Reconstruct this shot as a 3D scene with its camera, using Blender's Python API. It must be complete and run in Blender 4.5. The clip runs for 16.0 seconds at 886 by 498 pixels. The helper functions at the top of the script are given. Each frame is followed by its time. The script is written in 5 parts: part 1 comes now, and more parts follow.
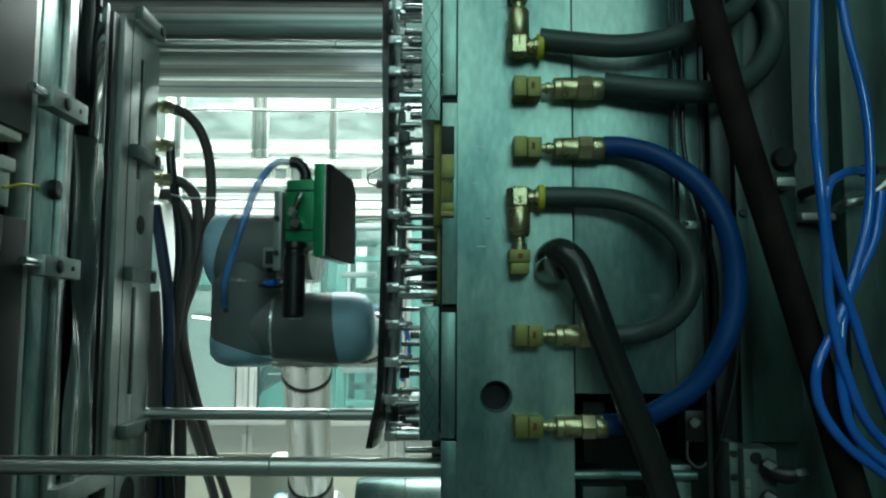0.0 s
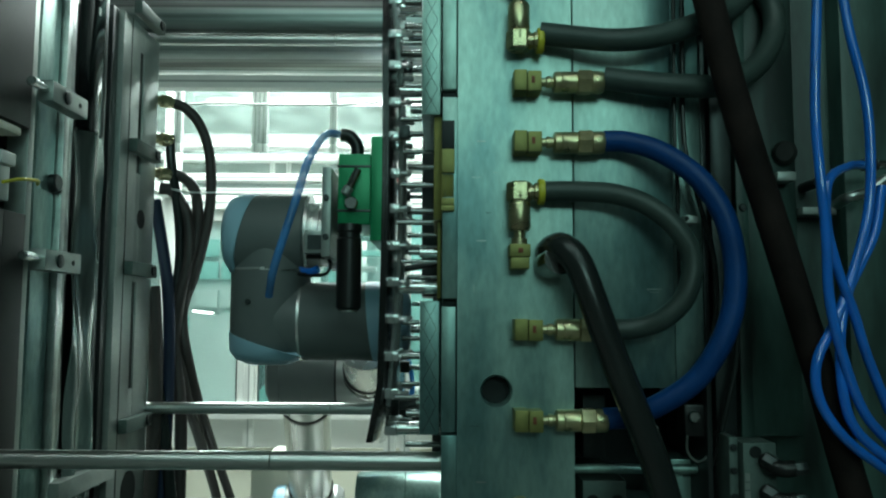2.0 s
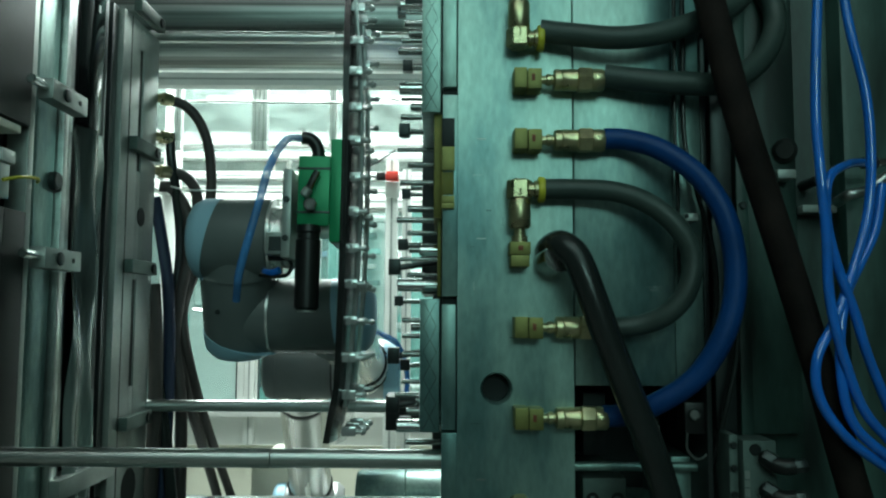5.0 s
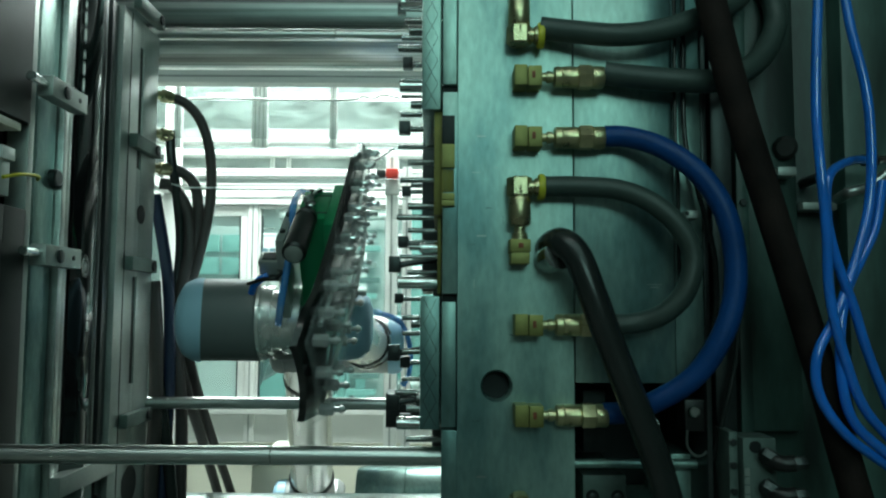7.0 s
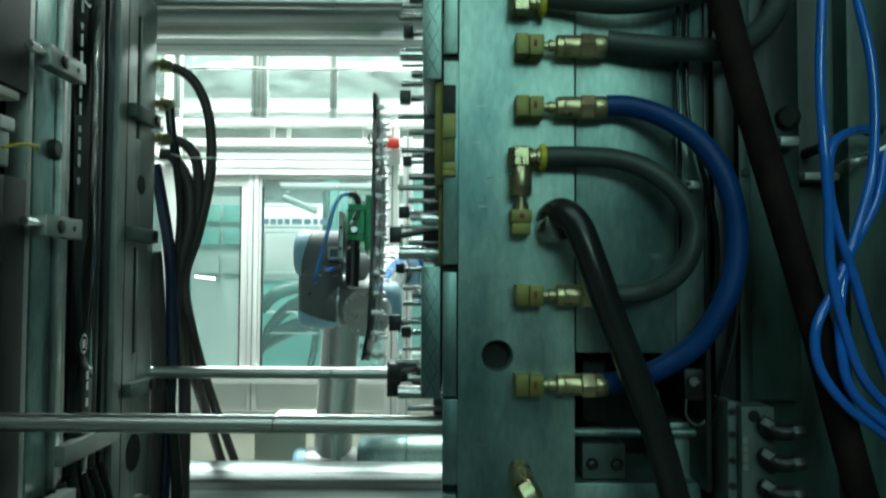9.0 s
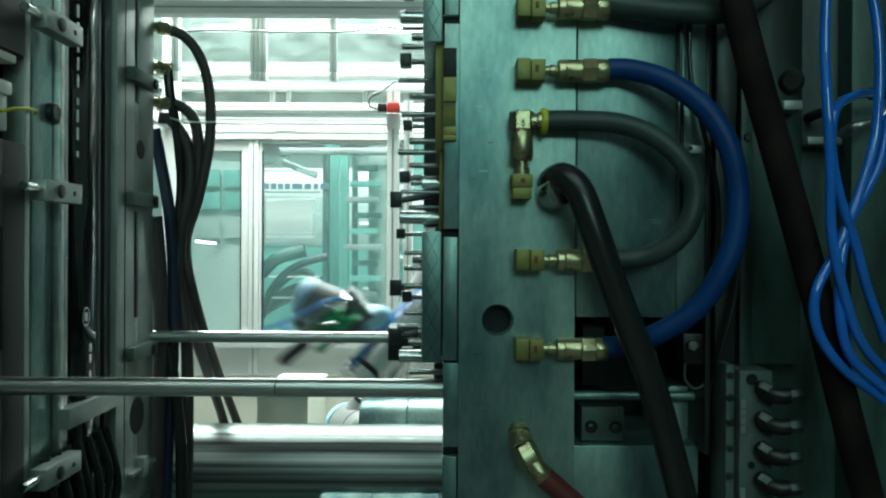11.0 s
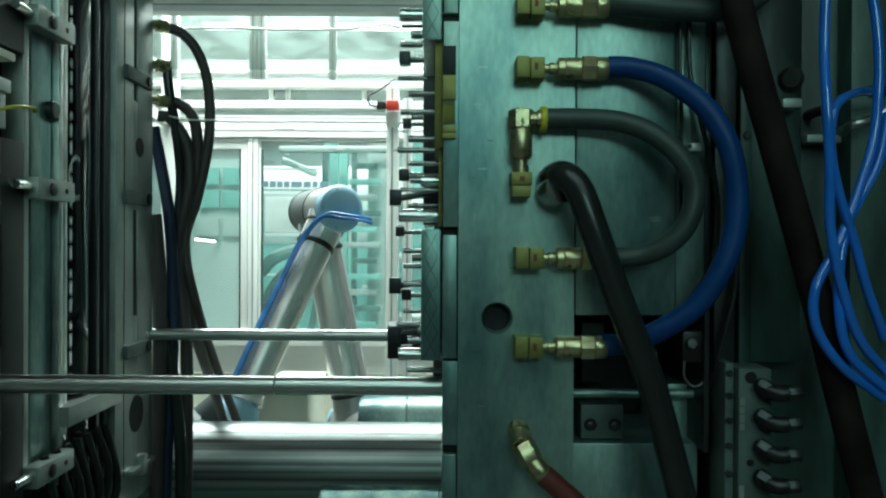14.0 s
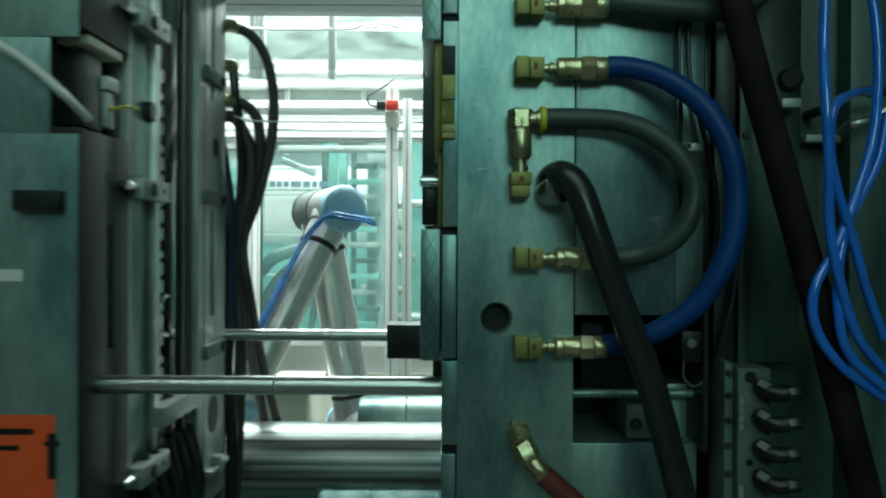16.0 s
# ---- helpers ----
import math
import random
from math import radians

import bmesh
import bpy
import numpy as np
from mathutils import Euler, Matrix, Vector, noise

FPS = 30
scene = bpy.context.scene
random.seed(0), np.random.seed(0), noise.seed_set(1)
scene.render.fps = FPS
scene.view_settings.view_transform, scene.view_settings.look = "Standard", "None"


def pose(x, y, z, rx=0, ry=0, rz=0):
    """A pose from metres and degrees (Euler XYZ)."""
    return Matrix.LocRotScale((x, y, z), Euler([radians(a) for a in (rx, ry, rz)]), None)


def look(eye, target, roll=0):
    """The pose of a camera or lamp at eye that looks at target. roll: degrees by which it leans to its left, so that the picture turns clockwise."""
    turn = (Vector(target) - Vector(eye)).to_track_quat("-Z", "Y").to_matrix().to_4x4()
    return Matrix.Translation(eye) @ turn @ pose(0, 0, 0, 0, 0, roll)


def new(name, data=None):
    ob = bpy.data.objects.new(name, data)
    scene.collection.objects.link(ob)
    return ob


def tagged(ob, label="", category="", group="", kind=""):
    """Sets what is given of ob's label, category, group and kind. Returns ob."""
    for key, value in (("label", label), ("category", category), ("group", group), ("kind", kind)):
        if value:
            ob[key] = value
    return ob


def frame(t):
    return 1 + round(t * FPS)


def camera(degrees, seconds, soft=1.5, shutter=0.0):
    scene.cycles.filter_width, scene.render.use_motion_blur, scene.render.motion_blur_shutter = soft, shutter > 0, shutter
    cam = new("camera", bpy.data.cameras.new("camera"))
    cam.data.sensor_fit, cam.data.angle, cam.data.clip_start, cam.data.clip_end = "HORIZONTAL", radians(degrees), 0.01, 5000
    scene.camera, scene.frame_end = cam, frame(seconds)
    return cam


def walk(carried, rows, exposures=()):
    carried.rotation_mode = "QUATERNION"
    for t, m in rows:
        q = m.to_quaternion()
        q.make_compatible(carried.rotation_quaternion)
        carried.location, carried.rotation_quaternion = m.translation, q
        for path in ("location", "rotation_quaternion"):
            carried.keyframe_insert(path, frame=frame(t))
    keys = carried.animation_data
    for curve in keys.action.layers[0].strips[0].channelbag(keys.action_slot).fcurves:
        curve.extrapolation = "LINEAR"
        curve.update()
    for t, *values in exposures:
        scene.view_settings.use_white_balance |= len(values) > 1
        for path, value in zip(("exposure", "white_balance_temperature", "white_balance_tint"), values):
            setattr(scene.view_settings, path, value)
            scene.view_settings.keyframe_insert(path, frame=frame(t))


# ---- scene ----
# camera and its walk: it stands before the open mould and tilts down
EYE = (0.0, 0.0, 1.5)
cam = camera(58.5, 16.0, soft=2.2, shutter=0.6)
walk(cam, [
    (0, look(EYE, (0.0028, 1.9915, 1.6840), 0.3)),
    (0.5, look(EYE, (0.0027, 1.9914, 1.6849), 0.3)),
    (1, look(EYE, (0.0027, 1.9925, 1.6727), 0.3)),
    (1.5, look(EYE, (0.0026, 1.9926, 1.6718), 0.3)),
    (2, look(EYE, (0.0025, 1.9928, 1.6700), 0.3)),
    (2.5, look(EYE, (0.0025, 1.9924, 1.6746), 0.3)),
    (3, look(EYE, (0.0024, 1.9923, 1.6750), 0.3)),
    (3.5, look(EYE, (0.0024, 1.9922, 1.6763), 0.3)),
    (4, look(EYE, (0.0023, 1.9930, 1.6668), 0.3)),
    (4.2, look(EYE, (0.0023, 1.9931, 1.6655), 0.3)),
    (6.3, look(EYE, (0.0020, 1.9934, 1.6629), 0.3)),
    (6.5, look(EYE, (0.0020, 1.9934, 1.6620), 0.3)),
    (7, look(EYE, (0.0019, 1.9938, 1.6578), 0.3)),
    (7.5, look(EYE, (0.0019, 1.9935, 1.6617), 0.3)),
    (8, look(EYE, (0.0018, 1.9938, 1.6579), 0.3)),
    (8.5, look(EYE, (0.0017, 1.9939, 1.6557), 0.3)),
    (8.7, look(EYE, (0.0009, 1.9946, 1.6474), 0.3)),
    (8.8, look(EYE, (0.0005, 1.9958, 1.6294), 0.3)),
    (8.9, look(EYE, (0.0001, 1.9971, 1.6077), 0.3)),
    (9, look(EYE, (-0.0002, 1.9983, 1.5832), 0.3)),
    (9.2, look(EYE, (-0.0010, 1.9997, 1.5340), 0.3)),
    (9.5, look(EYE, (-0.0011, 2.0000, 1.5101), 0.3)),
    (10.2, look(EYE, (-0.0012, 2.0000, 1.4975), 0.3)),
    (11.3, look(EYE, (-0.0014, 2.0000, 1.4935), 0.3)),
    (12, look(EYE, (-0.0010, 2.0000, 1.4899), 0.3)),
    (12.5, look(EYE, (-0.0007, 2.0000, 1.4895), 0.3)),
    (14, look(EYE, (0.0003, 2.0000, 1.4892), 0.3)),
    (16, look(EYE, (0.0017, 2.0000, 1.4889), 0.3)),
], exposures=[(0, 0.0), (16, 0.0)])

# world: dim hall air; the hall itself is closed
world = bpy.data.worlds.new("hall_air")
scene.world = world
world.use_nodes = True
world.node_tree.nodes["Background"].inputs[0].default_value = (0.35, 0.6, 0.55, 1)
world.node_tree.nodes["Background"].inputs[1].default_value = 0.05


def lamp(name, place, target, sx, sy, watts, colour):
    d = bpy.data.lights.new(name, "AREA")
    d.shape, d.size, d.size_y, d.energy, d.color = "RECTANGLE", sx, sy, watts, colour
    ob = new(name, d)
    ob.matrix_world = look(place, target)
    return tagged(ob, "area light for roof strips and unseen front light", "lamp", kind="structure")


lamp("cell_lamp", (-0.5, 2.9, 3.1), (-0.5, 2.9, 0), 2.2, 0.9, 160, (0.84, 1.0, 0.955))
lamp("cell_lamp_back", (-0.6, 4.9, 3.2), (-0.6, 4.9, 0), 3.0, 0.8, 128, (0.84, 1.0, 0.97))
lamp("hall_lamp", (0.05, -0.15, 2.45), (0.1, 0.8, 1.85), 1.6, 0.7, 3.0, (0.55, 1.0, 0.90))
# unseen fill behind the camera, added to put a highlight on the mould plate
lamp("aisle_lamp", (0.40, -2.3, 2.45), (0.05, 0.8, 1.75), 1.3, 0.6, 9.8, (0.55, 1.0, 0.90))


# ---- materials ----
def mat(name, colour, rough=0.5, metal=0.0, vary=0.25, scale=8.0, grain=0.0, bump=0.0, streak=(1, 1, 1), second=None, coat=0.0, per_object=0.0, gloss=0.5, spread=(0.35, 0.68)):
    """A surface with stains at one scale, grain at a finer one, and fine relief."""
    m = bpy.data.materials.new(name)
    m.use_nodes = True
    nt = m.node_tree
    b = nt.nodes["Principled BSDF"]
    co = nt.nodes.new("ShaderNodeTexCoord")
    mp = nt.nodes.new("ShaderNodeMapping")
    mp.inputs["Scale"].default_value = streak
    nt.links.new(co.outputs["Object"], mp.inputs["Vector"])
    big = nt.nodes.new("ShaderNodeTexNoise")
    big.inputs["Scale"].default_value, big.inputs["Detail"].default_value = scale, 6
    nt.links.new(mp.outputs[0], big.inputs["Vector"])
    fine = nt.nodes.new("ShaderNodeTexNoise")
    fine.inputs["Scale"].default_value, fine.inputs["Detail"].default_value = scale * 14, 4
    nt.links.new(mp.outputs[0], fine.inputs["Vector"])
    ramp = nt.nodes.new("ShaderNodeValToRGB")
    ramp.color_ramp.elements[0].position, ramp.color_ramp.elements[1].position = spread
    dark = second or tuple(c * (1 - vary) for c in colour)
    ramp.color_ramp.elements[0].color = (*dark, 1)
    ramp.color_ramp.elements[1].color = (*colour, 1)
    nt.links.new(big.outputs["Fac"], ramp.inputs["Fac"])
    mix = nt.nodes.new("ShaderNodeMix")
    mix.data_type, mix.blend_type = "RGBA", "MULTIPLY"
    mix.inputs["Factor"].default_value = grain
    nt.links.new(ramp.outputs["Color"], mix.inputs["A"])
    nt.links.new(fine.outputs["Fac"], mix.inputs["B"])
    out = mix.outputs["Result"]
    if per_object:
        info = nt.nodes.new("ShaderNodeObjectInfo")
        hsv = nt.nodes.new("ShaderNodeHueSaturation")
        rng = nt.nodes.new("ShaderNodeMapRange")
        rng.inputs["To Min"].default_value, rng.inputs["To Max"].default_value = 1 - per_object, 1 + per_object
        nt.links.new(info.outputs["Random"], rng.inputs["Value"])
        nt.links.new(rng.outputs[0], hsv.inputs["Value"])
        nt.links.new(out, hsv.inputs["Color"])
        out = hsv.outputs["Color"]
    nt.links.new(out, b.inputs["Base Color"])
    rr = nt.nodes.new("ShaderNodeMapRange")
    rr.inputs["To Min"].default_value, rr.inputs["To Max"].default_value = max(0.02, rough * 0.75), min(1, rough * 1.3)
    nt.links.new(big.outputs["Fac"], rr.inputs["Value"])
    nt.links.new(rr.outputs[0], b.inputs["Roughness"])
    b.inputs["Metallic"].default_value = metal
    b.inputs["Coat Weight"].default_value = coat
    b.inputs["Specular IOR Level"].default_value = gloss
    if bump:
        bp = nt.nodes.new("ShaderNodeBump")
        bp.inputs["Strength"].default_value, bp.inputs["Distance"].default_value = bump, 0.001
        nt.links.new(fine.outputs["Fac"], bp.inputs["Height"])
        nt.links.new(bp.outputs[0], b.inputs["Normal"])
    return m


def glow(name, colour, strength):
    m = bpy.data.materials.new(name)
    m.use_nodes = True
    b = m.node_tree.nodes["Principled BSDF"]
    b.inputs["Base Color"].default_value = (*colour, 1)
    b.inputs["Emission Color"].default_value = (*colour, 1)
    b.inputs["Emission Strength"].default_value = strength
    return m


def glass(name, colour, rough=0.02, alpha=0.25, stain=0.1):
    m = mat(name, colour, rough, vary=stain, scale=9, streak=(1, 1, 2.2))
    b = m.node_tree.nodes["Principled BSDF"]
    b.inputs["Alpha"].default_value = alpha
    b.inputs["IOR"].default_value = 1.5
    return m


STEEL_MOULD = mat("ground_mould_steel", (0.46, 0.66, 0.60), 0.34, 0.70, scale=12, second=(0.17, 0.31, 0.31), grain=0.5, bump=0.14, streak=(1, 1, 0.36), spread=(0.38, 0.61))
MANIFOLD = mat("dull_grey_green_block", (0.15, 0.21, 0.19), 0.5, 0.4, scale=16, vary=0.4, grain=0.3)
STEEL_LIGHT = mat("milled_steel", (0.48, 0.53, 0.50), 0.38, 0.55, scale=9, vary=0.35, grain=0.2, bump=0.04)
STEEL_DARK = mat("dark_oiled_steel", (0.085, 0.10, 0.10), 0.35, 0.7, scale=10, vary=0.5, grain=0.3)
# near mould plate's shade put into the steel colour; also the dark boss
SHADE_DARK = mat("shade_and_dark_steel", (0.035, 0.040, 0.037), 0.5, 0.3, scale=14, vary=0.6, grain=0.3)
# black for dark parts, and for shade put inside slots, holes and gaps
CAVITY = mat("recess_shade_black_steel", (0.02, 0.025, 0.025), 0.5, 0.5, scale=9)
CHROME = mat("bright_chrome_steel", (0.72, 0.75, 0.74), 0.13, 1.0, scale=4, vary=0.18, streak=(0.15, 4, 4))
CHROME_WORN = mat("worn_guide_steel", (0.66, 0.70, 0.68), 0.30, 1.0, scale=5, vary=0.35, streak=(0.12, 5, 5))
PIN_STEEL = mat("ejector_pin_steel", (0.40, 0.43, 0.42), 0.22, 1.0, scale=20, vary=0.5, per_object=0.35)
BRASS = mat("turned_brass", (0.78, 0.71, 0.42), 0.28, 0.9, scale=60, vary=0.35, grain=0.25, bump=0.15)
BRASS_BLOCK = mat("milled_brass_block", (0.32, 0.31, 0.10), 0.45, 0.55, scale=40, vary=0.4)
YELLOW = mat("yellow_plastic_collar", (0.72, 0.66, 0.05), 0.45, scale=30)
RUBBER = mat("grey_rubber_hose", (0.050, 0.078, 0.070), 0.45, scale=12, vary=0.3, grain=0.2, bump=0.1)
RUBBER_BLACK = mat("black_rubber_hose", (0.022, 0.027, 0.026), 0.24, scale=12, vary=0.3)
RUBBER_BROWN = mat("brown_rubber_hose", (0.060, 0.050, 0.046), 0.5, scale=12, vary=0.3)
BLUE_HOSE = mat("blue_rubber_hose", (0.002, 0.062, 0.25), 0.42, scale=12, vary=0.35, grain=0.2, gloss=0.28, bump=0.08)
NAVY = mat("navy_rubber_hose", (0.008, 0.022, 0.060), 0.5, scale=12, vary=0.3)
OLIVE = mat("tarnished_brass_block", (0.24, 0.23, 0.06), 0.5, 0.5, scale=40, vary=0.4)
LETTER = mat("reflected_blue_lettering", (0.13, 0.24, 0.28), 0.6, scale=20)
# lengthwise bands in the colour stand in for streaked reflections on the bars
TIE = mat("polished_tie_bar_steel", (0.50, 0.56, 0.54), 0.30, 1.0, scale=9, vary=0.75, streak=(0.04, 7, 7), grain=0.4, bump=0.25, spread=(0.38, 0.60))
BLUE_TUBE = mat("glossy_blue_air_tube", (0.012, 0.19, 0.78), 0.12, scale=20, vary=0.2, coat=0.8)
BLACK = mat("black_plastic", (0.012, 0.013, 0.013), 0.35, scale=14, vary=0.3)
FOAM = mat("black_foam", (0.010, 0.010, 0.011), 0.9, scale=60, vary=0.5, bump=0.3)
WHITE = mat("white_coated_aluminium", (0.78, 0.80, 0.77), 0.4, scale=3, vary=0.06)
ALU = mat("anodised_aluminium", (0.86, 0.87, 0.85), 0.26, 0.70, scale=5, vary=0.08, streak=(6, 6, 0.4))
TEAL_PAINT = mat("teal_machine_paint", (0.16, 0.42, 0.37), 0.5, scale=4, vary=0.15)
DARK_PAINT = mat("dark_machine_paint", (0.075, 0.165, 0.140), 0.40, scale=11, vary=0.86, grain=0.35, streak=(1.6, 1, 0.40), bump=0.12, spread=(0.36, 0.66))
GREY_JOINT = mat("dark_grey_joint_housing", (0.145, 0.168, 0.166), 0.46, scale=10, vary=0.12)
SILVER_JOINT = mat("silver_joint_housing", (0.42, 0.43, 0.42), 0.4, 0.5, scale=10, vary=0.12)
BLUE_CAP = mat("pale_blue_joint_cap", (0.36, 0.60, 0.74), 0.42, scale=10, vary=0.08)
GREEN = mat("green_anodised_plate", (0.01, 0.30, 0.12), 0.35, 0.3, scale=14, vary=0.15)
FADED_RED = mat("faded_red_paint", (0.30, 0.07, 0.03), 0.6, scale=60, vary=0.5)
RED = mat("red_switch_plastic", (0.75, 0.05, 0.03), 0.4, scale=20)
STRUT = mat("matt_dark_brown_rubber", (0.030, 0.021, 0.019), 0.8, scale=22, vary=0.6, grain=0.3, gloss=0.15, bump=0.2)
PALE = mat("pale_green_hall_paint", (0.46, 0.56, 0.52), 0.7, scale=1.5, vary=0.25)
ORANGE = mat("orange_red_sticker", (1.0, 0.12, 0.025), 0.5, scale=9, vary=0.12)
CONCRETE = mat("painted_floor", (0.42, 0.43, 0.40), 0.55, scale=1.2, vary=0.2, grain=0.2)
WALL = mat("hall_wall_paint", (0.20, 0.26, 0.24), 0.7, scale=0.8, vary=0.2)
CREAM = mat("cream_box_paint", (0.66, 0.66, 0.55), 0.5, scale=6, vary=0.08)
GLASS = glass("greenish_door_glass", (0.24, 0.50, 0.47), 0.02, 0.15)
POLY = glass("scratched_clear_sheet", (0.56, 0.70, 0.65), 0.15, 0.26, 0.65)
CLEAR = glass("clear_moulded_plastic", (0.55, 0.60, 0.60), 0.04, 0.14)
AIR_TUBE = glass("pale_blue_air_tube", (0.10, 0.40, 0.92), 0.10, 0.68, 0.55)
LIGHT_STRIP = glow("fluorescent_tube", (0.92, 1.0, 0.97), 6.0)


# ---- mesh helpers ----
ORIGIN = {}


def thing(name, place, label, category, group="", kind=""):
    ob = new(name)
    ob.location = place
    ob.empty_display_size = 0.05
    ORIGIN[ob] = Vector(place)
    return tagged(ob, label, category, group, kind)


def shade(bm, angle=35):
    for f in bm.faces:
        f.smooth = True
    for e in bm.edges:
        if len(e.link_faces) == 2 and e.calc_face_angle(0) > radians(angle):
            e.smooth = False


def part(name, bm, material, parent=None, label=""):
    """One mesh object made from a bmesh in world places, under a thing or a part."""
    org = ORIGIN.get(parent, Vector((0, 0, 0)))
    bmesh.ops.translate(bm, verts=bm.verts, vec=-org)
    shade(bm)
    me = bpy.data.meshes.new(name)
    bm.to_mesh(me)
    bm.free()
    me.materials.append(material)
    ob = new(name, me)
    if parent:
        ob.parent = parent
        ORIGIN[ob] = org
    if label:
        ob["label"] = label
    return ob


def box(x0, x1, y0, y1, z0, z1, bevel=0.0015, bm=None):
    bm = bm or bmesh.new()
    m = Matrix.LocRotScale(((x0 + x1) / 2, (y0 + y1) / 2, (z0 + z1) / 2), None, (abs(x1 - x0), abs(y1 - y0), abs(z1 - z0)))
    r = bmesh.ops.create_cube(bm, size=1, matrix=m)
    if bevel:
        edges = list({e for v in r["verts"] for e in v.link_edges})
        bmesh.ops.bevel(bm, geom=edges, offset=bevel, segments=2, affect="EDGES", profile=0.6)
    return bm


def turned(p0, p1, profile, seg=24, bm=None):
    """A body of revolution from p0 to p1: profile gives (share of the length, radius)."""
    bm = bm or bmesh.new()
    p0, p1 = Vector(p0), Vector(p1)
    q = (p1 - p0).to_track_quat("Z", "Y")
    rings = []
    for s, r in profile:
        c = p0.lerp(p1, s)
        rings.append([bm.verts.new(c + q @ Vector((r * math.cos(a), r * math.sin(a), 0))) for a in [2 * math.pi * k / seg for k in range(seg)]])
    for a, b in zip(rings, rings[1:]):
        for k in range(seg):
            bm.faces.new((a[k], a[(k + 1) % seg], b[(k + 1) % seg], b[k]))
    bm.faces.new(rings[0][::-1])
    bm.faces.new(rings[-1])
    return bm


def rod(p0, p1, r, seg=20, chamfer=0.0015, bm=None):
    n = (Vector(p1) - Vector(p0)).length
    c = min(chamfer / n, 0.2)
    return turned(p0, p1, [(0, max(r - chamfer, r * 0.5)), (c, r), (1 - c, r), (1, max(r - chamfer, r * 0.5))], seg, bm)


def smooth_line(points, steps=8):
    p = [Vector(q) for q in points]
    p = [2 * p[0] - p[1]] + p + [2 * p[-1] - p[-2]]
    out = []
    for a, b, c, d in zip(p, p[1:], p[2:], p[3:]):
        for k in range(steps):
            t = k / steps
            out.append(0.5 * (2 * b + (c - a) * t + (2 * a - 5 * b + 4 * c - d) * t * t + (3 * b - a - 3 * c + d) * t ** 3))
    return out + [p[-2]]


def tube(points, r, seg=14, steps=8, bm=None):
    bm = bm or bmesh.new()
    line = smooth_line(points, steps)
    rings, side = [], Vector((0.12, 1, 0.21)).normalized()
    for k, c in enumerate(line):
        d = (line[min(k + 1, len(line) - 1)] - line[max(k - 1, 0)]).normalized()
        side = (side - d * side.dot(d)).normalized()
        up = d.cross(side)
        rings.append([bm.verts.new(c + (side * math.cos(a) + up * math.sin(a)) * r) for a in [2 * math.pi * j / seg for j in range(seg)]])
    for a, b in zip(rings, rings[1:]):
        for j in range(seg):
            bm.faces.new((a[j], a[(j + 1) % seg], b[(j + 1) % seg], b[j]))
    bm.faces.new(rings[0][::-1])
    bm.faces.new(rings[-1])
    return bm


def hexagon(p0, p1, r, bm=None):
    return turned(p0, p1, [(0, r * 0.9), (0.08, r), (0.92, r), (1, r * 0.9)], 6, bm)


# ---- hall: floor, walls, roof ----
def setting(name, bm, material, label, category):
    return tagged(part(name, bm, material), label, category, kind="structure")


setting("floor", box(-6, 6, -4, 9, -0.2, 0, 0), CONCRETE, "pale painted concrete factory floor", "floor")
setting("wall_north", box(-6, 6, 8.8, 9, 0, 5, 0), WALL, "green-grey painted hall wall", "wall")
setting("wall_south", box(-6, 6, -4.2, -4, 0, 5, 0), WALL, "green-grey painted hall wall", "wall")
setting("wall_west", box(-6.2, -6, -4, 9, 0, 5, 0), WALL, "green-grey painted hall wall", "wall")
setting("wall_east", box(6, 6.2, -4, 9, 0, 5, 0), WALL, "green-grey painted hall wall", "wall")
setting("ceiling", box(-6, 6, -4, 9, 5, 5.2, 0), WALL, "dark hall roof", "ceiling")

# ---- machine bed and platens ----
Y0, Y1 = 0.82, 1.37      # front and back of the mould
ZT, ZB = 1.98, 1.08      # its top and foot
bed = thing("machine_bed", (0, 1.2, 0), "dark green painted moulding machine bed", "machine")
part("frame", box(-2.2, 2.2, 0.75, 1.95, 0.0, 0.72, 0.01), DARK_PAINT, bed)
part("mould_support", box(0.01, 0.2793, 0.9, 1.3, 0.70, ZB + 0.002, 0.004), STEEL_DARK, bed)
part("carriage", box(-1.6, -0.76, 0.8, 1.4, 0.70, ZB - 0.05, 0.004), DARK_PAINT, bed)

platen = thing("machine_platen", (0.6, 1.2, 0.7), "dark green painted cast machine platen", "machine")
part("body", box(0.3004, 1.5, 0.875, 1.82, 0.70, 2.35, 0.012), DARK_PAINT, platen)
part("front_rib", box(0.4343, 0.5193, 0.845, 0.88, 0.72, 2.3, 0.008), DARK_PAINT, platen)
part("mounting_rail", box(0.2899, 0.3129, 0.845, 0.90, 0.74, 2.2, 0.003), STEEL_DARK, platen)
part("pad", box(0.3351, 0.3903, 0.862, 0.88, 1.3732, 1.9128, 0.003), DARK_PAINT, platen, "smudged green painted platen pad")

part("machined_ledge", box(0.3205, 0.3345, 0.855, 0.88, 0.74, 2.25, 0.003), DARK_PAINT, platen)
for zz in (1.30, 1.62, 1.94):
    part("cover_screw", rod((0.3275, 0.852, zz), (0.3275, 0.857, zz), 0.0042, 14, 0.0008), STEEL_DARK, platen)
part("cable_bracket", box(0.3905, 0.4280, 0.850, 0.876, 1.6120, 1.6205, 0.002), STEEL_LIGHT, platen)
part("stud", rod((0.4020, 0.835, 1.6450), (0.4020, 0.876, 1.6450), 0.0055, 14, 0.001), STEEL_DARK, platen)

# ---- fixed half of the mould ----
mould = thing("fixed_mould_half", (0.1, 1.1, ZB), "teal-tinted ground steel mould half with water couplings", "mould")


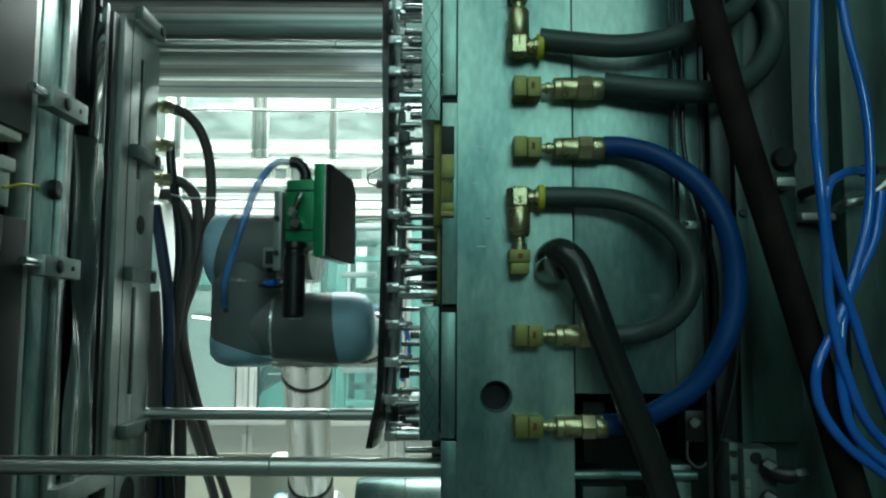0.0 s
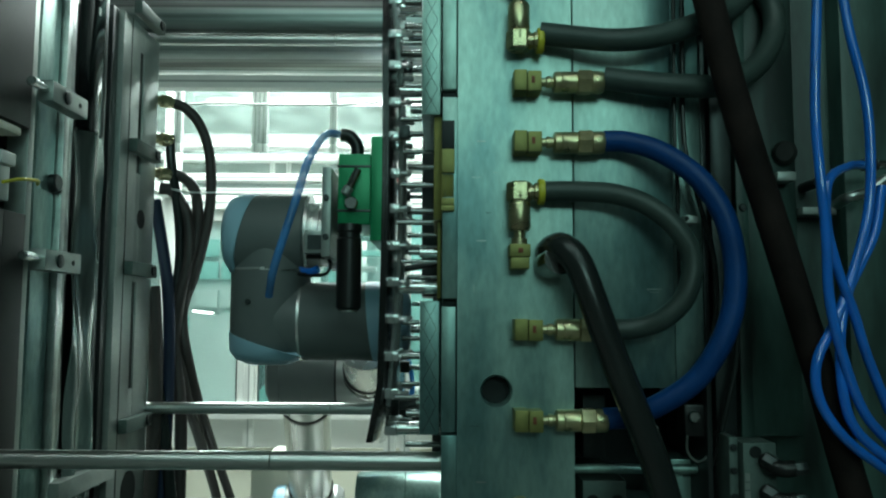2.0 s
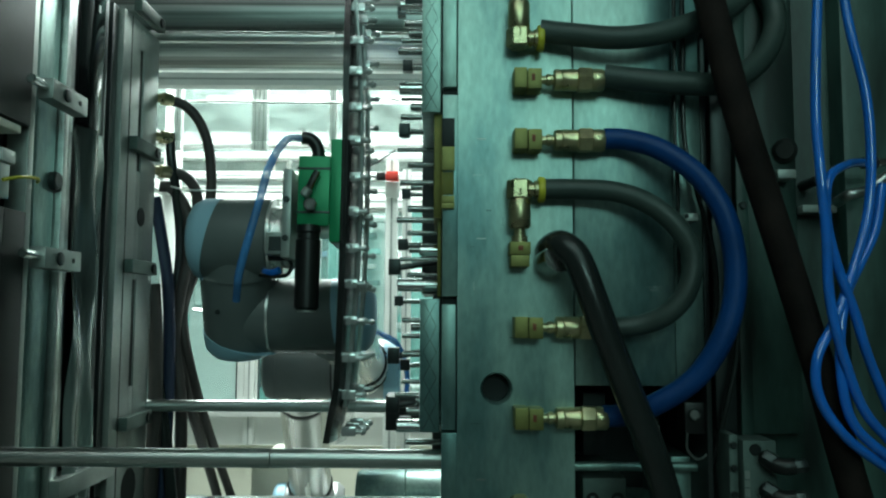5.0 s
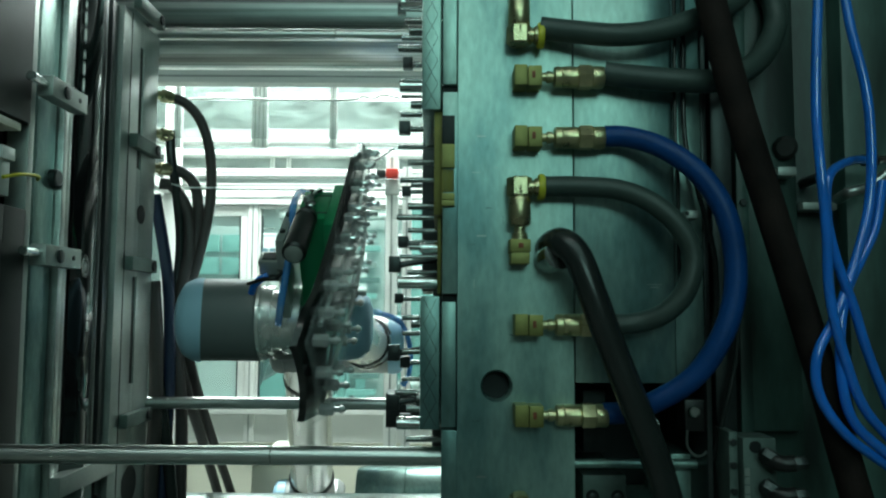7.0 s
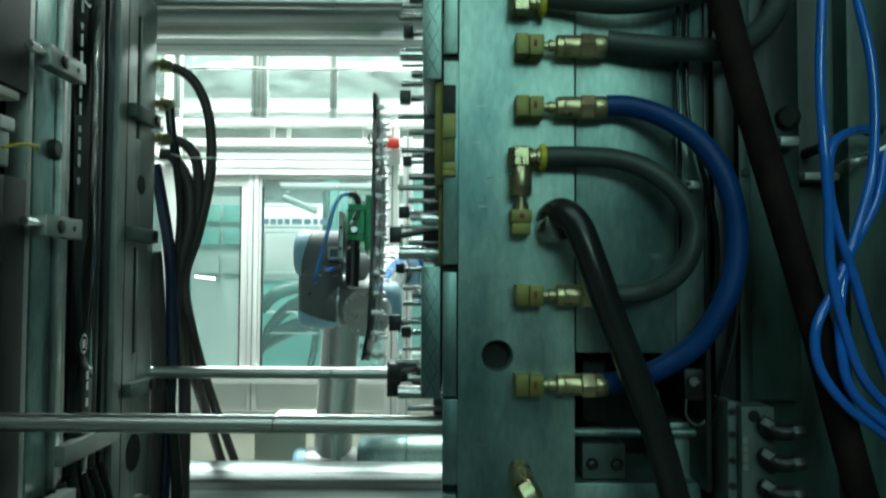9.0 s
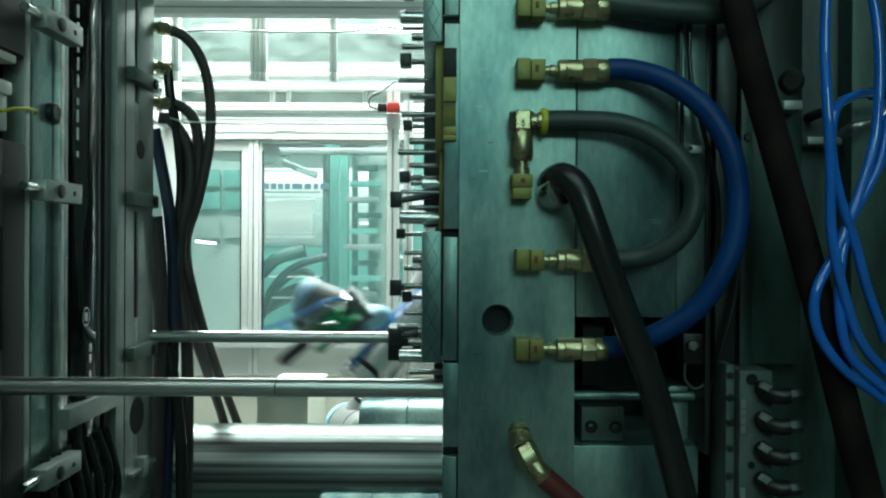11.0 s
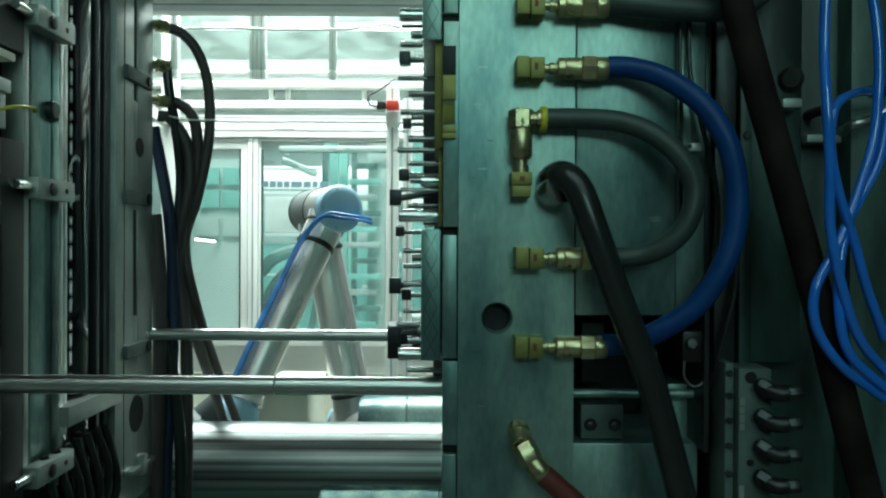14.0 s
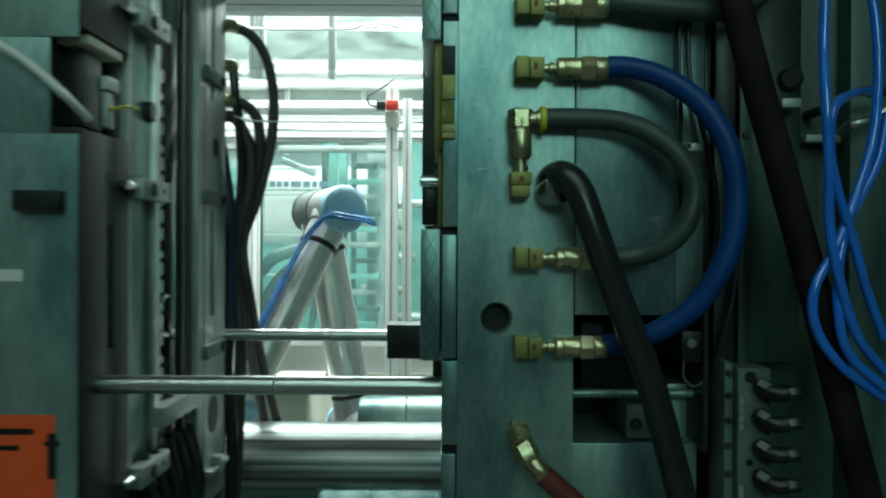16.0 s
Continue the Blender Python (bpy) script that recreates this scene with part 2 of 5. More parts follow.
def drilled_plate(x0, x1, y0, y1, z0, z1, cx, cz, r, depth, seg=32):
    """A block whose front has one blind hole with a chamfer."""
    bm = bmesh.new()
    angles = [2 * math.pi * k / seg for k in range(seg)] + [math.atan2(z - cz, x - cx) % (2 * math.pi) for x in (x0, x1) for z in (z0, z1)]
    angles.sort()
    seg = len(angles)
    ring = [(cx + r * math.cos(a), cz + r * math.sin(a)) for a in angles]
    wide = [(cx + (x - cx) * 1.14, cz + (z - cz) * 1.14) for x, z in ring]
    border = []
    for x, z in ring:
        dx, dz = x - cx, z - cz
        s = min(((x1 - cx) if dx > 0 else (x0 - cx)) / dx if abs(dx) > 1e-9 else 1e9, ((z1 - cz) if dz > 0 else (z0 - cz)) / dz if abs(dz) > 1e-9 else 1e9)
        border.append((cx + dx * s, cz + dz * s))
    loops = [[bm.verts.new((x, y, z)) for x, z in ring_] for ring_, y in ((border, y1), (border, y0), (wide, y0), (ring, y0 + 0.003), (ring, y0 + depth))]
    for a, b in zip(loops, loops[1:]):
        for k in range(seg):
            bm.faces.new((a[k], a[(k + 1) % seg], b[(k + 1) % seg], b[k]))
    bm.faces.new(loops[-1])
    bmesh.ops.recalc_face_normals(bm, faces=bm.faces)
    return bm


XA, XB, XC, XD = 0.1362, 0.1379, 0.2416, 0.2428
part("cavity_plate", drilled_plate(0.0161, XA, Y0, Y1, ZB, ZT, 0.0565, 1.4242, 0.0146, 0.05), STEEL_MOULD, mould)
# black plug in place of the shade inside the hole
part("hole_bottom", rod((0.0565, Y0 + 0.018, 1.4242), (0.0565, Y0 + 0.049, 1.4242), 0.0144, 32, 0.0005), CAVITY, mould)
# edge of the cavity plate, stepped round the interlocks
part("plate_edge", box(0.0, 0.0161, Y0, Y1, 1.2922, 1.3791, 0.001), STEEL_MOULD, mould)
part("plate_edge", box(0.0, 0.0161, Y0, Y1, 1.5185, 1.7314, 0.001), STEEL_MOULD, mould)
for za, zb, yy in ((1.3814, 1.5103, 0.004), (1.7407, ZT - 0.03, 0.004), (ZB, 1.2816, 0.003)):
    lock = part("interlock", box(-0.0003, 0.0149, Y0 + yy, Y1, za, zb, 0.0015), STEEL_MOULD, mould)
    # black filler stands for the shade in the open gap
    part("gap_cover", box(0.0003, 0.0155, Y0 + 0.012, Y1, zb if zb < 1.9 else za - 0.008, zb + 0.008 if zb < 1.9 else za, 0.0005), CAVITY, lock)
for za, zb in ((1.3776, 1.5164), (1.7153, ZT - 0.03)):
    wear = part("wear_block", box(-0.0228, -0.0021, Y0 + 0.012, 1.02, za, zb, 0.002), STEEL_MOULD, mould, "teal steel wear block with crossed oil grooves")
    n = max(3, int((zb - za) / 0.026))
    step = (zb - za - 0.006) / n
    for k in range(n):
        z = za + 0.003 + k * step
        for sgn in (0, 1):
            a, b = ((-0.0193, z), (-0.0056, z + step))
            if sgn:
                a, b = (b[0], a[1]), (a[0], b[1])
            part("oil_groove", rod((a[0], Y0 + 0.0118, a[1]), (b[0], Y0 + 0.0118, b[1]), 0.0003, 6, 0.0001), STEEL_DARK, wear)
# brass block stack
gold = part("brass_guide", box(-0.0093, -0.0003, Y0 + 0.02, 1.0, 1.6029, 1.7155, 0.001), OLIVE, mould)
part("brass_guide", box(-0.0051, -0.0009, Y0 + 0.03, 1.0, 1.5190, 1.6023, 0.001), OLIVE, mould)
for za, zb, m_, p in ((134, 82, CAVITY, 0.001), (178, 135, BRASS_BLOCK, 0.004), (222, 179, OLIVE, 0.0), (236, 223, BRASS_BLOCK, 0.003), (247, 237, BRASS_BLOCK, 0.006)):
    part("brass_segment", box(-0.0009, 0.0126, Y0 - p, Y0 + 0.02, 1.4957 + (441 - za) * 0.000586, 1.4957 + (441 - zb) * 0.000586, 0.0006), m_, gold)
part("core", box(-0.030, 0.0, 1.16, 1.33, 1.5289, 1.7985, 0.002), STEEL_DARK, mould)
part("core", box(-0.012, 0.0, 1.05, 1.33, 1.3220, 1.5265, 0.002), STEEL_DARK, mould)
part("core", box(-0.030, 0.0, 1.16, 1.33, 1.8027, ZT, 0.002), STEEL_DARK, mould)
part("backing_plate", box(XB, XC, Y0 + 0.0015, Y1, 1.4277, ZT, 0.0015), STEEL_MOULD, mould)
part("lower_backing_plate", box(XB, 0.2744, Y0 + 0.028, Y1, ZB, 1.2875, 0.0015), STEEL_MOULD, mould)
part("end_plate", box(XD, 0.2726, Y0 + 0.005, Y1, 1.4277, ZT, 0.0015), STEEL_MOULD, mould)
part("end_plate", box(0.2511, 0.2793, Y0 + 0.06, Y1, ZB, 1.3461, 0.0015), STEEL_MOULD, mould)
# black back: the ejector box's inner shade is put into its colour
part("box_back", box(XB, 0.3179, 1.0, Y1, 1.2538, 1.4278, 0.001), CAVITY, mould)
part("strip", box(0.2726, 0.2779, Y0 + 0.002, Y1, 1.2851, ZT, 0.0008), STEEL_DARK, mould)
part("return_pin", rod((XB, 0.86, 1.3393), (0.2878, 0.86, 1.3393), 0.0050), STEEL_MOULD, mould)
part("spring_block", box(0.1565, 0.1810, 0.885, 0.99, 1.3467, 1.4149, 0.001), STEEL_DARK, mould)
for zz in (1.5782, 1.6835, 1.3321):
    part("scribe_line", box(0.0360, 0.0454, Y0 - 0.0003, Y0 + 0.001, zz, zz + 0.0012, 0), STEEL_LIGHT, mould)

# scratches and small dents left by years of work
wear_rnd = random.Random(11)
for k in range(46):
    x, z = wear_rnd.uniform(0.0267, 0.2316), wear_rnd.uniform(1.2, 1.9)
    if abs(x - XA) < 0.03 or (x > XA and z < 1.4348):
        continue
    n, w = wear_rnd.uniform(0.003, 0.016), wear_rnd.uniform(0.00025, 0.0007)
    y = Y0 if x < XA else Y0 + 0.0015
    if wear_rnd.random() < 0.5:
        part("scratch", box(x, x + n, y - 0.0002, y + 0.0005, z, z + w, 0), STEEL_LIGHT if k % 3 else CAVITY, mould)
    else:
        part("scratch", box(x, x + w, y - 0.0002, y + 0.0005, z, z + n, 0), STEEL_LIGHT if k % 3 else CAVITY, mould)

# ---- water couplings and hoses ----
YC = 0.802


def straight_coupling(z, hose_red=True):
    x = 0.0730
    c = thing("water_coupling", (x, Y0, z), "brass quick coupling on a square brass block", "coupling", "water couplings")
    blk = box(x, x + 0.0135, YC - 0.010, Y0 + 0.001, z - 0.0108, z + 0.0108, 0.0012)
    part("mounting_block", blk, BRASS_BLOCK, c)
    part("mounting_block", box(x + 0.0142, x + 0.0285, YC - 0.009, Y0 + 0.001, z - 0.0112, z + 0.0100, 0.0012), BRASS_BLOCK, c)
    part("red_mark", box(x + 0.018, x + 0.0215, YC - 0.0095, YC - 0.0086, z - 0.003, z + 0.004, 0.0003), FADED_RED, c)
    part("neck", turned((x + 0.028, YC, z), (x + 0.043, YC, z), [(0, 0.0045), (0.35, 0.0045), (0.4, 0.0062), (0.7, 0.0062), (0.75, 0.005), (1, 0.005)], 18), BRASS, c)
    part("barrel", turned((x + 0.041, YC, z), (x + 0.066, YC, z), [(0, 0.0085), (0.06, 0.0108), (0.3, 0.0112), (0.34, 0.0104), (0.4, 0.0112), (0.95, 0.0112), (1, 0.0102)], 24), BRASS, c)
    part("hexagon_nut", hexagon((x + 0.066, YC, z), (x + 0.081, YC, z), 0.0132), BRASS, c)
    part("ferrule", turned((x + 0.081, YC, z), (x + 0.093, YC, z), [(0, 0.0112), (0.2, 0.0118), (0.85, 0.0118), (1, 0.0108)], 24), BRASS, c)


def elbow_coupling(x, z, up):
    """z: the hose's height; up: +1 when the body rises from it, -1 when it hangs below."""
    c = thing("elbow_coupling", (x, Y0, z), "brass elbow coupling with a yellow collar", "coupling", "water couplings")
    part("barrel", turned((x, YC, z + up * 0.008), (x, YC, z + up * -0.0), [(0, 0.0118), (1, 0.0118)], 8), BRASS, c)
    part("hexagon_nut", hexagon((x, YC, z - up * 0.010), (x, YC, z + up * 0.010), 0.0132), BRASS, c)
    part("sleeve", turned((x, YC, z + up * 0.010), (x, YC, z + up * 0.040), [(0, 0.0105), (0.05, 0.0114), (0.9, 0.0114), (1, 0.0095)], 24), BRASS, c)
    part("neck", turned((x, YC, z + up * 0.040), (x, YC, z + up * 0.054), [(0, 0.006), (0.5, 0.006), (0.55, 0.008), (1, 0.008)], 18), BRASS, c)
    part("outlet", turned((x + 0.008, YC, z), (x + 0.021, YC, z), [(0, 0.0075), (0.5, 0.0075), (0.6, 0.0095), (1, 0.0095)], 20), BRASS, c)
    part("collar", turned((x + 0.019, YC, z), (x + 0.0255, YC, z), [(0, 0.0125), (0.2, 0.0135), (0.8, 0.0135), (1, 0.0125)], 24), YELLOW, c, "yellow plastic collar")
    b = box(x - 0.0105, x + 0.0105, YC - 0.009, Y0 + 0.001, z + up * 0.054, z + up * 0.067, 0.001)
    part("mounting_block", b, BRASS_BLOCK, c)
    part("mounting_block", box(x - 0.0095, x + 0.0095, YC - 0.008, Y0 + 0.001, z + up * 0.0675, z + up * 0.079, 0.001), BRASS_BLOCK, c)
    part("red_mark", box(x - 0.002, x + 0.003, YC - 0.0097, YC - 0.0088, z + up * 0.058, z + up * 0.063, 0.0003), FADED_RED, c)


for v in (1.7423, 1.6789, 1.4872, 1.3972):
    straight_coupling(v)
elbow_coupling(0.0788, 1.7863, 1)
elbow_coupling(0.0788, 1.6274, -1)


def hose(name, points, r, material, label, category="hose", group="hoses", clamp=None):
    h = thing(name, points[0], label, category, group)
    part("tubing", tube(points, r), material, h)
    return h


hose("water_hose", [(0.1008, 0.8020, 1.7944), (0.1326, 0.7980, 1.7895), (0.1777, 0.7900, 1.7833), (0.2214, 0.7900, 1.7883), (0.2657, 0.8000, 1.8056), (0.3122, 0.8200, 1.8334), (0.3418, 0.8300, 1.8758)], 0.0118, RUBBER, "dark grey rubber water hose from a brass elbow")
hose("water_hose", [(0.1669, 0.8020, 1.7471), (0.1964, 0.7980, 1.7424), (0.2421, 0.7950, 1.7376), (0.2905, 0.8000, 1.7406), (0.3344, 0.8200, 1.7683), (0.3610, 0.8400, 1.8099), (0.3626, 0.8500, 1.8459), (0.3473, 0.8600, 1.8761)], 0.0122, RUBBER, "dark grey rubber water hose bending upwards")
hose("water_hose", [(0.1660, 0.8020, 1.6809), (0.1900, 0.8000, 1.6794), (0.2218, 0.7900, 1.6668), (0.2545, 0.7780, 1.6388), (0.2760, 0.7700, 1.6010), (0.2858, 0.7700, 1.5566), (0.2835, 0.7700, 1.5126), (0.2705, 0.7720, 1.4743), (0.2475, 0.7800, 1.4384), (0.2139, 0.7900, 1.4138), (0.1855, 0.8000, 1.4014), (0.1622, 0.8020, 1.3988)], 0.0110, BLUE_HOSE, "blue rubber water hose looping between two couplings")
hose("water_hose", [(0.0998, 0.8020, 1.6281), (0.1371, 0.8000, 1.6280), (0.1764, 0.7950, 1.6245), (0.2093, 0.7900, 1.6113), (0.2358, 0.7850, 1.5868), (0.2492, 0.7850, 1.5575), (0.2428, 0.7850, 1.5238), (0.2241, 0.7900, 1.5014), (0.1983, 0.8000, 1.4899), (0.1634, 0.8020, 1.4874)], 0.0107, RUBBER, "grey rubber water hose looping back to the plate")
fat = hose("thick_hose", [(0.1113, 0.8350, 1.5639), (0.1113, 0.8000, 1.5682), (0.1189, 0.7750, 1.5683), (0.1315, 0.7650, 1.5532), (0.1454, 0.7600, 1.5144), (0.1637, 0.7600, 1.4635), (0.1843, 0.7600, 1.4106), (0.2021, 0.7600, 1.3636), (0.2169, 0.7600, 1.3119), (0.2339, 0.7600, 1.2457), (0.2484, 0.7700, 1.1713)], 0.0145, RUBBER_BLACK, "thick glossy black rubber hose hanging from a clamp")
part("hose_clamp", turned((0.1105, 0.8120, 1.5540), (0.1160, 0.7780, 1.5574), [(0, 0.0155), (0.3, 0.0162), (0.7, 0.0162), (1, 0.0155)], 24), CHROME, fat, "bright steel hose clamp")
part("clamp_screw", rod((0.1053, 0.7900, 1.5616), (0.1202, 0.7850, 1.5422), 0.0035, 12), CHROME, fat)
# lower fitting with a red hose
low = thing("angled_coupling", (0.0806, 0.8100, 1.3102), "brass angled coupling with a red hose", "coupling", "water couplings")
part("elbow", turned((0.0779, 0.8180, 1.3142), (0.0820, 0.8000, 1.2966), [(0, 0.0095), (0.3, 0.0115), (0.35, 0.0095), (0.6, 0.0118), (0.95, 0.0118), (1, 0.010)], 20), BRASS, low)
part("hexagon_nut", hexagon((0.0809, 0.8000, 1.2994), (0.0907, 0.7950, 1.2819), 0.0125), BRASS, low)
part("sleeve", turned((0.0895, 0.7950, 1.2836), (0.1049, 0.7900, 1.2675), [(0, 0.009), (0.2, 0.0105), (0.9, 0.0105), (1, 0.009)], 20), BRASS, low)
RED_HOSE = mat("red_brown_hose", (0.16, 0.035, 0.03), 0.45, scale=14)
hose("red_hose", [(0.1015, 0.7900, 1.2709), (0.1146, 0.7900, 1.2597), (0.1344, 0.7900, 1.2417), (0.1515, 0.7900, 1.2202), (0.1631, 0.7900, 1.1806)], 0.011, RED_HOSE, "red-brown rubber hose on a brass coupling")

# ---- cables, beam, blue air tubes, manifold ----
for k, (u, d) in enumerate(((1189, .815), (1205, .817))):
    hose("thin_cable", [(0.2440, 0.8130, 1.8801) if k == 0 else (0.2533, 0.8140, 1.8806), (0.2430, 0.8130, 1.7808) if k == 0 else (0.2523, 0.8140, 1.7812), (0.2422, 0.8130, 1.6898) if k == 0 else (0.2525, 0.8140, 1.6840), (0.2441, 0.8130, 1.6420) if k == 0 else (0.2635, 0.8120, 1.6300), (0.2447, 0.8150, 1.5890) if k == 0 else (0.2809, 0.8120, 1.5538), (0.2455, 0.8180, 1.5306) if k == 0 else (0.2773, 0.8120, 1.4844), (0.2444, 0.8200, 1.5073) if k == 0 else (0.2516, 0.8200, 1.4380)], 0.0021 if k == 0 else 0.0026, RUBBER_BLACK, "thin black cable along the mould plate", "cable", "cables")
hose("thin_cable", [(0.3110, 0.8300, 1.5631), (0.3102, 0.8300, 1.5097), (0.3059, 0.8300, 1.4504), (0.2915, 0.8300, 1.3910), (0.2833, 0.8400, 1.3476)], 0.0028, RUBBER_BLACK, "thin black cable along the mould plate", "cable", "cables")
clip = thing("cable_clip", (0.2527, 0.8000, 1.6016), "small grey metal cable clip", "clip")
part("plate", box(0.2471, 0.2603, 0.797, 0.824, 1.5957, 1.6037, 0.001), STEEL_LIGHT, clip)
part("screw", rod((0.2479, 0.7955, 1.6005), (0.2493, 0.8000, 1.6010), 0.0022, 10, 0.0004), STEEL_DARK, clip)
strap = thing("dark_strut", (0.3078, 0.7600, 1.5944), "dark brown rubber-covered diagonal strut", "strut")
part("body", tube([(0.2553, 0.7800, 1.8828), (0.2643, 0.7650, 1.8167), (0.2875, 0.7600, 1.7059), (0.3223, 0.7600, 1.5835), (0.3574, 0.7600, 1.4592), (0.3829, 0.7600, 1.3592), (0.4101, 0.7600, 1.2566)], 0.0148, 16), STRUT, strap)
knob = thing("platen_bolt", (0.3841, 0.8700, 1.6717), "dark bolt boss on the machine platen", "bolt")
part("boss", rod((0.3732, 0.8500, 1.6803), (0.3864, 0.8800, 1.6866), 0.013, 20, 0.004), SHADE_DARK, knob)
part("tab", box(0.3594, 0.3799, 0.838, 0.865, 1.5 + 0.1470, 1.5 + 0.1572, 0.002), STEEL_LIGHT, knob)
for name, pts, r in (
        ("a", [(0.3643, 0.7400, 1.8582), (0.3553, 0.7350, 1.7547), (0.3528, 0.7350, 1.6887), (0.3534, 0.7300, 1.6282), (0.3566, 0.7300, 1.5752), (0.3575, 0.7300, 1.5176), (0.3692, 0.7300, 1.4609), (0.3879, 0.7350, 1.4146), (0.4152, 0.7400, 1.3835)], 0.0047),
        ("b", [(0.3906, 0.7600, 1.8680), (0.3981, 0.7550, 1.7847), (0.4091, 0.7500, 1.7151), (0.4119, 0.7500, 1.6540), (0.4067, 0.7500, 1.5992), (0.3883, 0.7450, 1.5447), (0.3668, 0.7400, 1.4968), (0.3462, 0.7350, 1.4605), (0.3479, 0.7350, 1.4246), (0.3713, 0.7350, 1.3891), (0.4140, 0.7400, 1.3581)], 0.0047),
        ("c", [(0.4361, 0.8000, 1.6572), (0.4027, 0.7750, 1.6505), (0.3682, 0.7450, 1.6309), (0.3621, 0.7400, 1.5923), (0.3690, 0.7380, 1.5495), (0.3841, 0.7400, 1.5074), (0.3981, 0.7450, 1.4655), (0.4196, 0.7500, 1.4130)], 0.0047),
        ("d", [(0.4271, 0.7600, 1.6282), (0.4158, 0.7550, 1.5834), (0.3976, 0.7500, 1.5504), (0.3821, 0.7450, 1.5234), (0.3716, 0.7400, 1.4864), (0.3691, 0.7350, 1.4349), (0.3795, 0.7350, 1.3993), (0.4117, 0.7350, 1.3691)], 0.0047)):
    hose("air_tube", pts, r, BLUE_TUBE, "glossy blue polyurethane air tube hanging in loops", "tube", "air tubes")
cl = thing("tube_fitting", (0.4447, 0.8000, 1.6555), "black push-in tube fitting with a steel tip", "fitting")
part("body", rod((0.4285, 0.8000, 1.6566), (0.4460, 0.8000, 1.6572), 0.0062, 16), BLACK, cl)
part("tip", rod((0.4448, 0.8000, 1.6572), (0.4623, 0.8000, 1.6585), 0.0045, 16), CHROME, cl)
hose("pipe_bend", [(0.4126, 0.8200, 1.6190), (0.4144, 0.8000, 1.6231), (0.4349, 0.8000, 1.6291), (0.4558, 0.8000, 1.6438)], 0.0055, CHROME_WORN, "short bent steel pipe beside the tubes", "pipe", "pipes")

man = thing("air_manifold", (0.3091, 0.7900, 1.3173), "grey-green metal air manifold block with elbow fittings", "manifold")
MX0, MX1 = 0.2965, 0.3292
part("block", box(MX0, MX1, 0.79, 0.83, ZB - 0.05, 1.3778, 0.0015), MANIFOLD, man)
part("side_block", box(0.2865, MX0 - 0.001, 0.80, 0.845, ZB - 0.05, 1.3820, 0.0015), MANIFOLD, man)
for k, v in enumerate((665, 816)):
    zz = 1.4959 - (v - 441) * 0.000566
    part("port", rod((MX0 + 0.012, 0.7885, zz), (MX0 + 0.012, 0.795, zz), 0.0058 if k == 0 else 0.0036, 18, 0.0004), CAVITY, man)
for v in (693, 747, 801, 855):
    zz = 1.4959 - (v - 441) * 0.000559
    f = part("elbow_fitting", tube([(MX0 + 0.022, 0.79, zz + 0.006), (MX0 + 0.024, 0.778, zz + 0.003), (MX0 + 0.032, 0.772, zz + 0.001), (MX0 + 0.042, 0.771, zz + 0.002)], 0.0080, 12, 5), BLACK, man)
    part("hexagon_nut", hexagon((MX0 + 0.016, 0.782, zz + 0.010), (MX0 + 0.026, 0.776, zz + 0.004), 0.0075), STEEL_DARK, f)
    part("nut", hexagon((MX0 + 0.040, 0.768, zz + 0.002), (MX0 + 0.052, 0.768, zz + 0.003), 0.0068), STEEL_DARK, f)
for a, b in ((702, 716), (718, 730), (732, 746), (748, 760), (858, 880)):
    part("lettering_bar", box(MX0 + 0.001, MX0 + 0.006, 0.7893, 0.791, 1.4959 - (b - 441) * 0.000564, 1.4959 - (a - 441) * 0.000564, 0), STEEL_LIGHT, man)
for v in (660, 700, 745, 790, 840):
    zz = 1.4958 - (v - 441) * 0.000566
    part("bolt_head", rod((0.2905, 0.797, zz), (0.2905, 0.801, zz), 0.0035, 12, 0.0006), STEEL_DARK, man)
sens = thing("limit_switch", (0.2681, 0.8400, 1.3775), "black and metal limit switch beside the ejector box", "switch")
part("housing", box(0.2522, 0.2759, 0.83, 0.86, 1.3776, 1.4102, 0.002), BLACK, sens)
part("roller", rod((0.2599, 0.8220, 1.3990), (0.2630, 0.8320, 1.3977), 0.006, 16), CHROME, sens)
part("wire_loop", tube([(0.2527, 0.8250, 1.3797), (0.2528, 0.8250, 1.3631), (0.2623, 0.8250, 1.3537), (0.2733, 0.8280, 1.3580), (0.2768, 0.8300, 1.3731)], 0.0014, 8), CHROME_WORN, sens)

# ---- guide rods and tie bars ----
for y, zr, xe, r in ((0.87, 1.3443, 0.002, 0.0102), (1.37, 1.3420, -0.06, 0.0100), (1.37, 1.9884, -0.002, 0.0105)):
    g = thing("guide_rod", (-0.3, y, zr), "bright round steel guide rod between the mould halves", "rod", "guide rods")
    sx = -0.1830 if y < 1 else -0.1903
    part("shaft", rod((-0.78, y, zr), (sx - 0.0004, y, zr), r, 28, 0.0006), CHROME_WORN, g)
    part("shaft", rod((sx + 0.0004, y, zr), (xe, y, zr), r, 28, 0.0006), CHROME_WORN, g)
    if y > 1 and zr < 1.5:
        part("bracket", box(-0.0934, 0.0, 1.34, 1.40, zr - 0.036, zr + 0.022, 0.002), STEEL_DARK, g)
        part("label", box(-0.2265, -0.2060, 1.3595, 1.3605, zr + 0.0006, zr + 0.0042, 0), WHITE, g)
RT = 0.095
